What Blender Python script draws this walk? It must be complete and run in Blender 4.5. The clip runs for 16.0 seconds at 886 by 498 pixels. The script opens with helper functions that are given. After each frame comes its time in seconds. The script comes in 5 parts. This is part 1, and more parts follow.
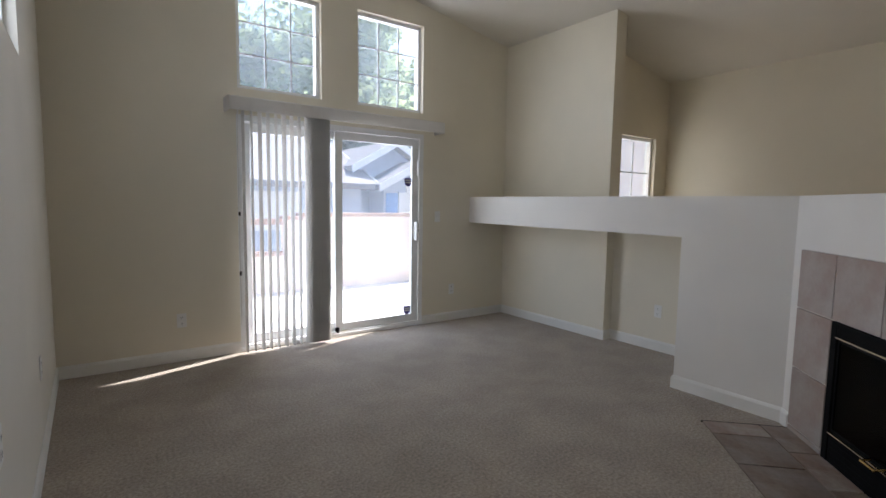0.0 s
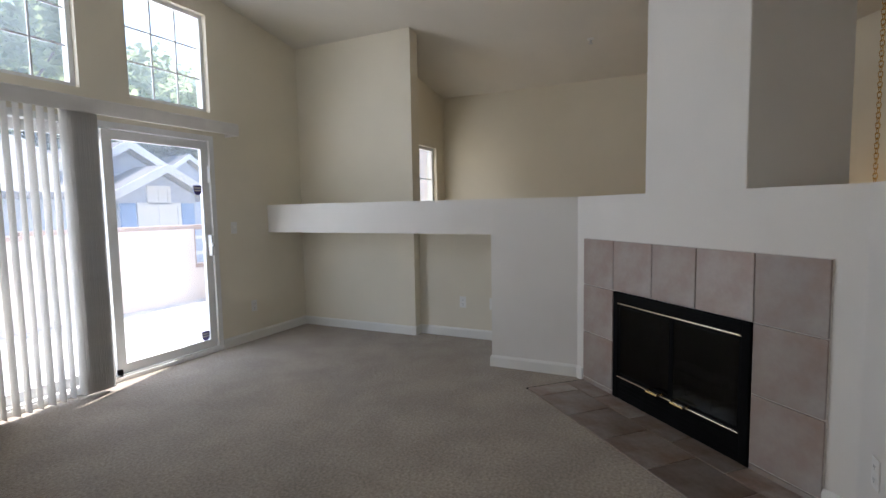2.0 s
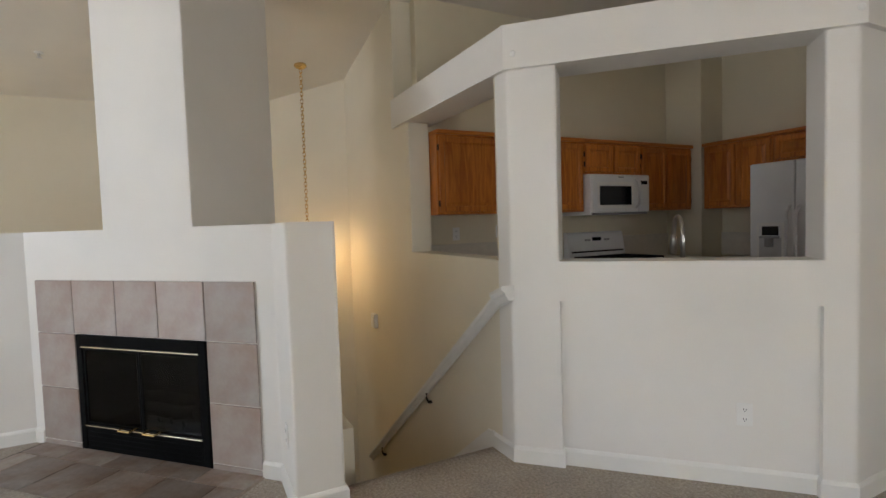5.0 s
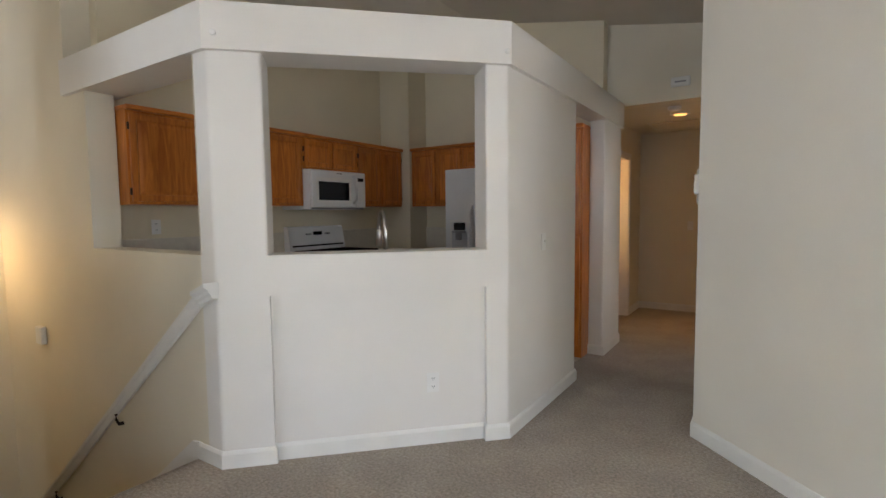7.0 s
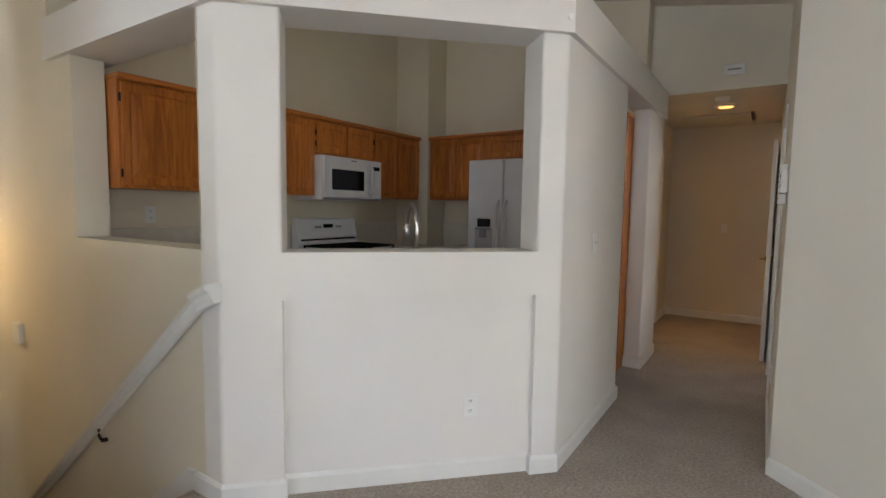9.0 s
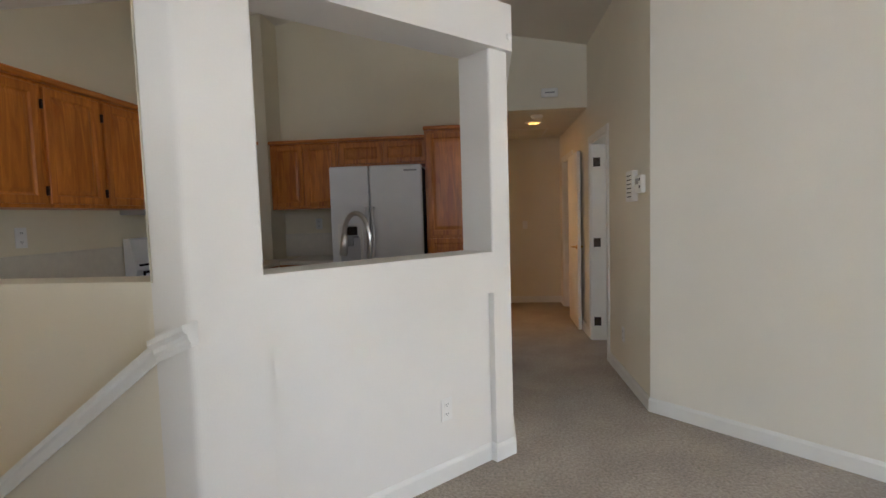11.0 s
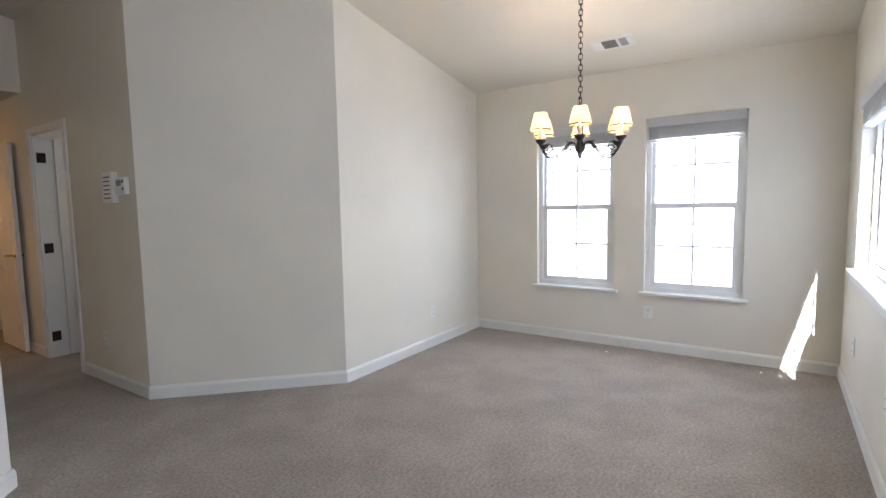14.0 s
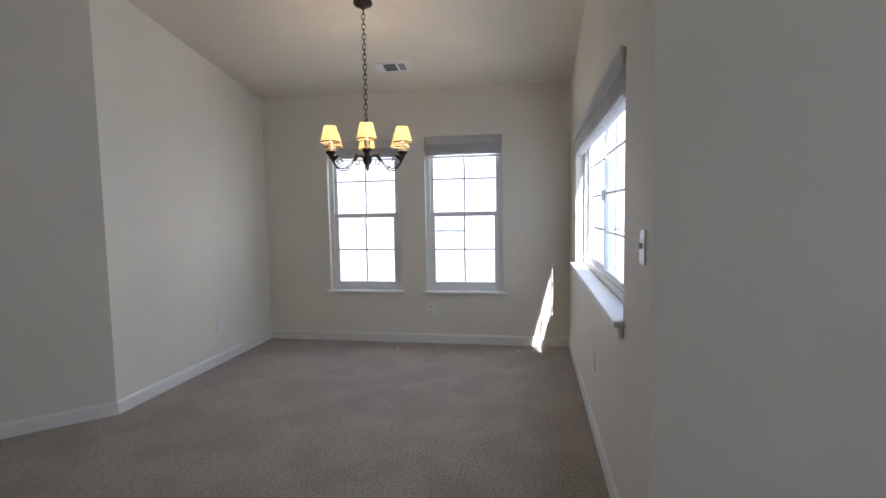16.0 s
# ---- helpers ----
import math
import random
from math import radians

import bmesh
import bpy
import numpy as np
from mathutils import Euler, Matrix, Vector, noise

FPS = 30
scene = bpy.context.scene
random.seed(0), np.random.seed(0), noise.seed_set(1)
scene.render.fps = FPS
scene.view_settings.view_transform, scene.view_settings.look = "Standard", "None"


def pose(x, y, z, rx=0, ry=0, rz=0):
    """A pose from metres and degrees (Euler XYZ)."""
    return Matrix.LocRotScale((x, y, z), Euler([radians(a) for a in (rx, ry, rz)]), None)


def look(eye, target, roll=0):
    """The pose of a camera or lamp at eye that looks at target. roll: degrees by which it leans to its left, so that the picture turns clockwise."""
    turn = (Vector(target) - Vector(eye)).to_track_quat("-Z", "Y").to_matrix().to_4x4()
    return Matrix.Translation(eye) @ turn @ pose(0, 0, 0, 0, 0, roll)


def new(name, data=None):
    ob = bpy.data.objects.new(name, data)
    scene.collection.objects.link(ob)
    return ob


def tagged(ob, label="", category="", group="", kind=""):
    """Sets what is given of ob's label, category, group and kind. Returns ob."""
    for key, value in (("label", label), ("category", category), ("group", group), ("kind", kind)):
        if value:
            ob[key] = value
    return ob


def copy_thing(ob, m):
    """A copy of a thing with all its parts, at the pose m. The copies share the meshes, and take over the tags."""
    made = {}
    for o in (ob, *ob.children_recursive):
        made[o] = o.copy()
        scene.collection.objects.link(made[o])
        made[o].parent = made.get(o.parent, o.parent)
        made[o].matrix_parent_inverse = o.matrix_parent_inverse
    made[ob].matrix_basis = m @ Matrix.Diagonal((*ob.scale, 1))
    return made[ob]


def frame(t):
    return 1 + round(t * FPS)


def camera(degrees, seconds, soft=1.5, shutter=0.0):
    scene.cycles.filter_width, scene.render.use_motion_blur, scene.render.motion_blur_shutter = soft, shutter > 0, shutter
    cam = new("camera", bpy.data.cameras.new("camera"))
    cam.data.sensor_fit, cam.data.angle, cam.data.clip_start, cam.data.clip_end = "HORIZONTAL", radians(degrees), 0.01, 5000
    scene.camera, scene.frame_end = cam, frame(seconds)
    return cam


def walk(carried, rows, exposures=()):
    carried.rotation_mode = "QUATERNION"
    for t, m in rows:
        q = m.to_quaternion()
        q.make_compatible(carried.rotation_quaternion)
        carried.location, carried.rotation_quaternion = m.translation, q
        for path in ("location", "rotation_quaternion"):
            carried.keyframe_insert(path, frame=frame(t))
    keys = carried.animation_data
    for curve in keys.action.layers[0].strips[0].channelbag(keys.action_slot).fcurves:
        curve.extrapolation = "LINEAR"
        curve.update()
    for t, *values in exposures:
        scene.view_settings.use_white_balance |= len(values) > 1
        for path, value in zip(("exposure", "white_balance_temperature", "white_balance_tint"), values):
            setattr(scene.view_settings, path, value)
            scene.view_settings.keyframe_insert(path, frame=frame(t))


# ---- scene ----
cam = camera(83.8, 16.0)
PATH = [
    (0, (0.073, 0.112, 1.335), (1.235, 1.73, 1.15), 0.9),
    (0.5, (0.008, 0.321, 1.349), (1.344, 1.801, 1.182), -0.8),
    (1, (-0.149, 0.486, 1.343), (1.371, 1.775, 1.177), -0.2),
    (1.5, (-0.28, 0.576, 1.35), (1.405, 1.635, 1.165), -1.4),
    (2, (-0.322, 0.569, 1.339), (1.472, 1.439, 1.176), -1.0),
    (2.5, (-0.403, 0.473, 1.349), (1.449, 1.213, 1.193), -1.2),
    (3, (-0.51, 0.394, 1.332), (1.395, 0.982, 1.163), -0.7),
    (3.5, (-0.522, 0.351, 1.343), (1.458, 0.584, 1.189), -1.5),
    (4, (-0.55, 0.341, 1.348), (1.431, 0.11, 1.199), -1.9),
    (4.5, (-0.577, 0.305, 1.374), (1.336, -0.263, 1.241), -1.8),
    (5, (-0.626, 0.269, 1.379), (1.161, -0.624, 1.28), -1.8),
    (5.2, (-0.643, 0.261, 1.382), (1.09, -0.734, 1.29), -1.9),
    (7.3, (-0.735, 0.148, 1.362), (0.308, -1.551, 1.206), -0.5),
    (7.5, (-0.718, 0.088, 1.357), (0.315, -1.617, 1.194), -0.5),
    (8, (-0.631, -0.056, 1.363), (0.472, -1.718, 1.227), -0.0),
    (8.2, (-0.608, -0.085, 1.363), (0.536, -1.718, 1.217), 0.5),
    (10.3, (0.374, 0.111, 1.37), (0.981, -1.79, 1.238), 0.5),
    (10.5, (0.436, 0.152, 1.372), (0.908, -1.788, 1.254), -0.1),
    (11, (0.661, 0.274, 1.363), (0.85, -1.712, 1.223), -1.7),
    (11.5, (0.837, 0.255, 1.359), (0.813, -1.74, 1.221), -1.8),
    (12, (0.975, 0.23, 1.378), (0.631, -1.737, 1.268), -1.1),
    (12.5, (1.124, 0.281, 1.379), (0.321, -1.544, 1.224), -1.8),
    (13, (1.162, 0.362, 1.364), (0.028, -1.281, 1.241), -1.3),
    (13.5, (1.2, 0.56, 1.343), (-0.205, -0.854, 1.182), -0.4),
    (14, (1.276, 0.619, 1.348), (-0.372, -0.5, 1.173), -1.1),
    (14.5, (1.358, 0.643, 1.34), (-0.426, -0.244, 1.16), -1.8),
    (15, (1.424, 0.633, 1.346), (-0.451, -0.047, 1.197), -2.0),
    (15.5, (1.444, 0.657, 1.345), (-0.485, 0.145, 1.212), -1.5),
    (16, (1.453, 0.675, 1.342), (-0.51, 0.323, 1.188), -1.0),
]
EXPOSURES = [(0, 1.30, 5950, 16), (1.5, 1.34, 5950, 15.5), (2.5, 1.42, 6050, 15), (3.5, 1.50, 6200, 14), (4.2, 1.94, 6200, 13.5), (5.0, 2.26, 6150, 13.5),
             (8.0, 2.62, 5900, 13.5), (11.0, 2.62, 5900, 13.5), (12.5, 2.60, 5750, 14), (13.5, 2.52, 5500, 15), (14.5, 2.24, 5500, 15.5), (15.2, 1.80, 5500, 15.5), (16, 1.38, 5500, 15.5)]
walk(cam, [(t, look(eye, target, roll)) for t, eye, target, roll in PATH], EXPOSURES)

# ---- world and sun ----
ELEV, SUNX, SUNY = radians(47.5), 0.957, 0.287
world = bpy.data.worlds.new("world")
scene.world = world
world.use_nodes = True
sky = world.node_tree.nodes.new("ShaderNodeTexSky")
sky.sky_type, sky.sun_disc = "NISHITA", False
sky.sun_elevation, sky.sun_rotation = ELEV, math.atan2(SUNX, SUNY)
world.node_tree.links.new(sky.outputs[0], world.node_tree.nodes["Background"].inputs[0])
world.node_tree.nodes["Background"].inputs[1].default_value = 0.15
sun = new("sun", bpy.data.lights.new("sun", "SUN"))
sun.data.energy, sun.data.angle, sun.data.color = 5.0, radians(0.5), (1.0, 0.95, 0.88)
sun.matrix_world = look((SUNX * 40, SUNY * 40, 40 * math.tan(ELEV)), (0, 0, 0))


def area(name, m, sx, sy, power, color=(0.92, 0.96, 1.0)):
    """Daylight of the sky in a window's opening."""
    d = bpy.data.lights.new(name, "AREA")
    d.shape, d.size, d.size_y, d.energy, d.color = "RECTANGLE", sx, sy, power, color
    ob = new(name, d)
    ob.matrix_world = m
    return ob


def bulb(name, place, power, color, radius=0.03):
    d = bpy.data.lights.new(name, "POINT")
    d.energy, d.color, d.shadow_soft_size = power, color, radius
    ob = new(name, d)
    ob.location = place
    return ob


DAY = 1.0
area("daylight_slider", look((2.05, 4.80, 1.05), (2.05, 0, 0.7)), 1.75, 1.95, 9.4 * DAY)
area("daylight_upper_a", look((1.48, 4.80, 2.70), (1.48, 0, 1.9)), 0.72, 0.85, 3.0 * DAY)
area("daylight_upper_b", look((2.60, 4.80, 2.70), (2.60, 0, 1.9)), 0.72, 0.85, 3.0 * DAY)
area("daylight_west_a", look((-3.62, -1.02, 1.30), (0, -1.02, 1.0)), 0.74, 1.45, 2.85 * DAY, (1.0, 0.985, 0.955))
area("daylight_west_b", look((-3.62, 0.02, 1.30), (0, 0.02, 1.0)), 0.74, 1.45, 2.85 * DAY, (1.0, 0.985, 0.955))
area("daylight_dining", look((-1.75, 1.25, 1.40), (-1.75, -3, 1.0)), 2.1, 1.05, 4.6 * DAY, (0.92, 0.95, 1.0))
area("daylight_high_west", look((-0.32, 2.85, 2.45), (3, 2.85, 1.8)), 0.8, 0.8, 3 * DAY)
area("daylight_foyer", look((5.42, 3.82, 1.40), (5.42, 0, 0.9)), 0.62, 1.4, 2.0 * DAY, (1.0, 0.93, 0.8))

# ---- materials ----


def material(name, color, rough=0.6, metal=0.0, var=0.06, scale=6.0, fine=180.0, bump=0.05, dist=0.002, random_amt=0.0, spec=0.5, stretch=None, second=None, mix=(0.4, 0.6)):
    m = bpy.data.materials.new(name)
    m.use_nodes = True
    nt = m.node_tree
    n, l = nt.nodes, nt.links
    b = n["Principled BSDF"]
    b.inputs["Roughness"].default_value, b.inputs["Metallic"].default_value = rough, metal
    b.inputs["Specular IOR Level"].default_value = spec
    tc = n.new("ShaderNodeTexCoord")
    mp = n.new("ShaderNodeMapping")
    l.new(tc.outputs["Object"], mp.inputs[0])
    if stretch:
        mp.inputs["Scale"].default_value = stretch
    big, small = n.new("ShaderNodeTexNoise"), n.new("ShaderNodeTexNoise")
    big.inputs["Scale"].default_value, small.inputs["Scale"].default_value = scale, fine
    big.inputs["Detail"].default_value, small.inputs["Detail"].default_value = 5, 3
    for q in (big, small):
        l.new(mp.outputs[0], q.inputs["Vector"])
    ramp = n.new("ShaderNodeValToRGB")
    e = ramp.color_ramp.elements
    e[0].position, e[1].position = mix
    c0 = [max(0, c * (1 - var)) for c in color]
    c1 = list(second) if second else [min(1, c * (1 + var)) for c in color]
    e[0].color, e[1].color = (*c0, 1), (*c1, 1)
    l.new(big.outputs[0], ramp.inputs[0])
    hsv = n.new("ShaderNodeHueSaturation")
    l.new(ramp.outputs[0], hsv.inputs["Color"])
    mr = n.new("ShaderNodeMapRange")
    mr.inputs["To Min"].default_value, mr.inputs["To Max"].default_value = 1 - var * 0.8, 1 + var * 0.8
    l.new(small.outputs[0], mr.inputs[0])
    if random_amt:
        oi = n.new("ShaderNodeObjectInfo")
        m2 = n.new("ShaderNodeMapRange")
        m2.inputs["To Min"].default_value, m2.inputs["To Max"].default_value = 1 - random_amt, 1 + random_amt
        l.new(oi.outputs["Random"], m2.inputs[0])
        mu = n.new("ShaderNodeMath")
        mu.operation = "MULTIPLY"
        l.new(mr.outputs[0], mu.inputs[0])
        l.new(m2.outputs[0], mu.inputs[1])
        l.new(mu.outputs[0], hsv.inputs["Value"])
    else:
        l.new(mr.outputs[0], hsv.inputs["Value"])
    l.new(hsv.outputs[0], b.inputs["Base Color"])
    if bump:
        bp = n.new("ShaderNodeBump")
        bp.inputs["Strength"].default_value, bp.inputs["Distance"].default_value = bump, dist
        l.new(small.outputs[0], bp.inputs["Height"])
        l.new(bp.outputs[0], b.inputs["Normal"])
    return m


def carpet_material():
    m = material("carpet_pile", (0.34, 0.285, 0.225), 0.95, var=0.05, scale=3.2, fine=260, bump=0.6, dist=0.006, spec=0.1, second=(0.37, 0.315, 0.25))
    nt = m.node_tree
    n, l = nt.nodes, nt.links
    b = n["Principled BSDF"]
    b.inputs["Sheen Weight"].default_value = 0.25
    tuft = n.new("ShaderNodeTexNoise")
    tuft.inputs["Scale"].default_value, tuft.inputs["Detail"].default_value = 80, 6
    l.new(n["Mapping"].outputs[0], tuft.inputs["Vector"])
    bp = n.new("ShaderNodeBump")
    bp.inputs["Strength"].default_value, bp.inputs["Distance"].default_value = 0.5, 0.006
    l.new(tuft.outputs[0], bp.inputs["Height"])
    old = b.inputs["Normal"].links[0].from_node
    l.new(old.outputs[0], bp.inputs["Normal"])
    l.new(bp.outputs[0], b.inputs["Normal"])
    # tread marks: broad lighter and darker sweeps of the pile
    big = n.new("ShaderNodeTexNoise")
    big.inputs["Scale"].default_value, big.inputs["Detail"].default_value, big.inputs["Distortion"].default_value = 1.6, 3, 0.6
    l.new(n["Mapping"].outputs[0], big.inputs["Vector"])
    mr = n.new("ShaderNodeMapRange")
    mr.inputs["From Min"].default_value, mr.inputs["From Max"].default_value = 0.3, 0.7
    mr.inputs["To Min"].default_value, mr.inputs["To Max"].default_value = 0.95, 1.05
    l.new(big.outputs[0], mr.inputs[0])
    grain = n.new("ShaderNodeTexNoise")
    grain.inputs["Scale"].default_value, grain.inputs["Detail"].default_value = 66, 6
    l.new(n["Mapping"].outputs[0], grain.inputs["Vector"])
    g2 = n.new("ShaderNodeMapRange")
    g2.inputs["From Min"].default_value, g2.inputs["From Max"].default_value = 0.3, 0.7
    g2.inputs["To Min"].default_value, g2.inputs["To Max"].default_value = 0.68, 1.30
    l.new(grain.outputs[0], g2.inputs[0])
    mu = n.new("ShaderNodeMath")
    mu.operation = "MULTIPLY"
    l.new(mr.outputs[0], mu.inputs[0])
    l.new(g2.outputs[0], mu.inputs[1])
    h2 = n.new("ShaderNodeHueSaturation")
    src = b.inputs["Base Color"].links[0].from_node
    l.new(src.outputs[0], h2.inputs["Color"])
    l.new(mu.outputs[0], h2.inputs["Value"])
    l.new(h2.outputs[0], b.inputs["Base Color"])
    return m


def oak_material(name, upright=True):
    m = material(name, (0.46, 0.125, 0.013), 0.36, var=0.2, scale=3.0, fine=60, bump=0.15, dist=0.001, random_amt=0.10,
                 stretch=(9, 9, 0.9) if upright else (0.9, 0.9, 9), second=(0.63, 0.218, 0.03), mix=(0.3, 0.72))
    n = m.node_tree.nodes
    for q in n:
        if q.bl_idname == "ShaderNodeTexNoise":
            q.inputs["Distortion"].default_value = 1.2
    return m


def glass_material(name, tint=(1, 1, 1), gloss=0.08, veil=0.0):
    m = bpy.data.materials.new(name)
    m.use_nodes = True
    n, l = m.node_tree.nodes, m.node_tree.links
    n.remove(n["Principled BSDF"])
    tr, gl, mx = n.new("ShaderNodeBsdfTransparent"), n.new("ShaderNodeBsdfGlossy"), n.new("ShaderNodeMixShader")
    tr.inputs[0].default_value = (*tint, 1)
    gl.inputs["Roughness"].default_value = 0.02
    mx.inputs[0].default_value = gloss
    l.new(tr.outputs[0], mx.inputs[1])
    l.new(gl.outputs[0], mx.inputs[2])
    if veil:
        # a thin pale blue layer added to imitate glare haze; it scatters the sun
        tl, md = n.new("ShaderNodeBsdfTranslucent"), n.new("ShaderNodeMixShader")
        tl.inputs[0].default_value = (0.80, 0.90, 1.0, 1)
        md.inputs[0].default_value = veil
        l.new(mx.outputs[0], md.inputs[1])
        l.new(tl.outputs[0], md.inputs[2])
        mx = md
    l.new(mx.outputs[0], n["Material Output"].inputs[0])
    return m


def glowing(name, color, strength):
    m = bpy.data.materials.new(name)
    m.use_nodes = True
    b = m.node_tree.nodes["Principled BSDF"]
    b.inputs["Base Color"].default_value = (*color, 1)
    b.inputs["Emission Color"].default_value = (*color, 1)
    b.inputs["Emission Strength"].default_value = strength
    return m


def translucent(name, color, amount=0.5, var=0.04, through_color=None):
    m = material(name, color, 0.7, var=var, bump=0.03)
    n, l = m.node_tree.nodes, m.node_tree.links
    t, mx = n.new("ShaderNodeBsdfTranslucent"), n.new("ShaderNodeMixShader")
    t.inputs[0].default_value = (*(through_color or color), 1)
    mx.inputs[0].default_value = amount
    l.new(n["Principled BSDF"].outputs[0], mx.inputs[1])
    l.new(t.outputs[0], mx.inputs[2])
    l.new(mx.outputs[0], n["Material Output"].inputs[0])
    return m


# Whiter copy of the wall paint; cool sky light is put into its colour.
PAINT_COOL = material("wall_paint_cool_light", (0.77, 0.745, 0.69), 0.7, var=0.025, scale=1.2, fine=140, bump=0.12, dist=0.003, spec=0.3)
PAINT = material("wall_paint", (0.765, 0.71, 0.575), 0.7, var=0.025, scale=1.2, fine=140, bump=0.12, dist=0.003, spec=0.3)
# In-between copy for walls near the dining windows, daylight tinted into it.
PAINT_DAYLIT = material("wall_paint_daylit", (0.768, 0.728, 0.632), 0.7, var=0.025, scale=1.2, fine=140, bump=0.12, dist=0.003, spec=0.3)
# Yellower copy for the kitchen walls; warm bounced light is put into its colour.
PAINT_BOUNCE = material("wall_paint_warm_bounce", (0.75, 0.68, 0.51), 0.65, var=0.025, scale=1.2, fine=140, bump=0.12, dist=0.003, spec=0.3)
CEIL = material("ceiling_paint", (0.74, 0.695, 0.60), 0.85, var=0.03, scale=1.0, fine=90, bump=0.18, dist=0.004, spec=0.2)
TRIM = material("trim_paint", (0.78, 0.77, 0.72), 0.45, var=0.02, scale=4, fine=60, bump=0.03)
VINYLW = material("white_vinyl", (0.80, 0.80, 0.78), 0.4, var=0.02, bump=0.02)
CARPET = carpet_material()
OAK = oak_material("oak_stained")
OAKH = oak_material("oak_stained_rail", False)
TILE = material("slate_look_tile", (0.375, 0.278, 0.228), 0.42, var=0.12, scale=5.0, fine=45, bump=0.25, dist=0.003, random_amt=0.14, second=(0.40, 0.362, 0.330), mix=(0.30, 0.70))
HEARTH = material("hearth_tile", (0.27, 0.155, 0.10), 0.34, var=0.34, scale=4.0, fine=45, bump=0.25, dist=0.003, random_amt=0.32, second=(0.32, 0.285, 0.25), mix=(0.36, 0.66))
GROUT = material("grout", (0.62, 0.58, 0.52), 0.9, var=0.1, scale=30, bump=0.3)
GROUTD = material("dark_grout", (0.34, 0.28, 0.23), 0.9, var=0.1, scale=30, bump=0.3)
PALEBRASS = material("pale_brass", (0.80, 0.70, 0.52), 0.22, 1.0, var=0.04, bump=0.02)
BLACK = material("black_metal", (0.005, 0.005, 0.005), 0.55, 0.0, var=0.2, bump=0.05, spec=0.05)
SOOT = material("soot", (0.02, 0.018, 0.017), 0.9, var=0.4, bump=0.3)
BRASS = material("polished_brass", (0.75, 0.52, 0.20), 0.25, 1.0, var=0.05, bump=0.02)
CHROME = material("brushed_nickel", (0.55, 0.54, 0.52), 0.28, 1.0, var=0.05, bump=0.02)
BRONZE = material("dark_bronze", (0.045, 0.032, 0.025), 0.45, 0.7, var=0.3, scale=40, bump=0.1)
WHITEM = material("white_enamel", (0.76, 0.76, 0.75), 0.28, var=0.015, bump=0.03)
GREYM = material("grey_plastic", (0.30, 0.30, 0.30), 0.5, var=0.05)
WELL = material("dispenser_grey", (0.52, 0.52, 0.52), 0.45, var=0.03)
DARKG = material("dark_glass", (0.010, 0.010, 0.012), 0.08, var=0.1, bump=0.0)
PLAST = material("white_plastic", (0.80, 0.79, 0.75), 0.4, var=0.02, bump=0.0)
SLOT = material("outlet_slot", (0.05, 0.05, 0.05), 0.6, bump=0.0)
COUNTER = material("cream_laminate", (0.66, 0.61, 0.51), 0.4, var=0.025, scale=20, fine=200, bump=0.02)
VINYL = material("kitchen_vinyl", (0.45, 0.38, 0.30), 0.4, var=0.15, scale=8, bump=0.05)
GLASS = glass_material("window_glass", (0.97, 0.98, 0.98), 0.05, 0.055)
FIREGLASS = glass_material("smoked_glass", (0.20, 0.19, 0.18), 0.04)
SLAT = translucent("blind_vinyl", (0.80, 0.78, 0.74), 0.35)
SLATW = translucent("blind_wood_white", (0.84, 0.83, 0.81), 0.68)
SHADE = translucent("shade_fabric", (0.88, 0.74, 0.52), 0.65)
HOT = glowing("bulb_glow", (1.0, 0.75, 0.42), 12.0)
DOWNL = glowing("downlight_glow", (1.0, 0.48, 0.12), 0.32)
STUCCO = material("peach_stucco", (0.85, 0.72, 0.62), 0.9, var=0.03, scale=3, fine=70, bump=0.5, dist=0.006)
STUCCOD = material("brown_cap", (0.42, 0.27, 0.19), 0.85, var=0.1, bump=0.3)
CONC = material("patio_concrete", (0.80, 0.77, 0.72), 0.9, var=0.08, scale=4, fine=60, bump=0.2)
SIDING = material("blue_grey_siding", (0.48, 0.53, 0.63), 0.8, var=0.06, scale=5, bump=0.1)
ROOFM = material("grey_shingle", (0.26, 0.24, 0.23), 0.9, var=0.25, scale=14, fine=40, bump=0.4)
DIRT = material("dry_ground", (0.24, 0.20, 0.13), 0.95, var=0.25, scale=0.5, fine=6, bump=0.3)
LEAF = translucent("foliage", (0.12, 0.15, 0.09), 0.6, 0.45, (0.46, 0.54, 0.26))
# Darker foliage copy; the crowns' shaded side is put into its colour.
LEAF_SHADE = translucent("foliage_shade", (0.07, 0.09, 0.05), 0.35, 0.45, (0.16, 0.20, 0.09))
PALE = material("pale_stucco", (0.72, 0.68, 0.62), 0.9, var=0.05, scale=3, fine=60, bump=0.3)
BARK = material("bark", (0.12, 0.09, 0.065), 0.9, var=0.3, scale=8, bump=0.5)
BLUEM = material("blue_shutter", (0.18, 0.33, 0.62), 0.6, var=0.05)
PURPLE = material("sticker_blue", (0.09, 0.08, 0.32), 0.5, bump=0.0)

# ---- geometry helpers ----
R2 = math.sqrt(2)
RIDGE = 2.146


def ceil_z(x):
    return 2.53 + 0.182 * (x + 3.41) if x < RIDGE else 3.19 - 0.175 * (x - 4.15)


def part(name, bm, mat, parent=None, label="", smooth=False):
    me = bpy.data.meshes.new(name)
    bmesh.ops.recalc_face_normals(bm, faces=bm.faces)
    bm.to_mesh(me)
    bm.free()
    me.materials.append(mat)
    if smooth:
        for p in me.polygons:
            p.use_smooth = True
    ob = new(name, me)
    if parent:
        ob.parent = parent
    if label:
        ob["label"] = label
    return ob


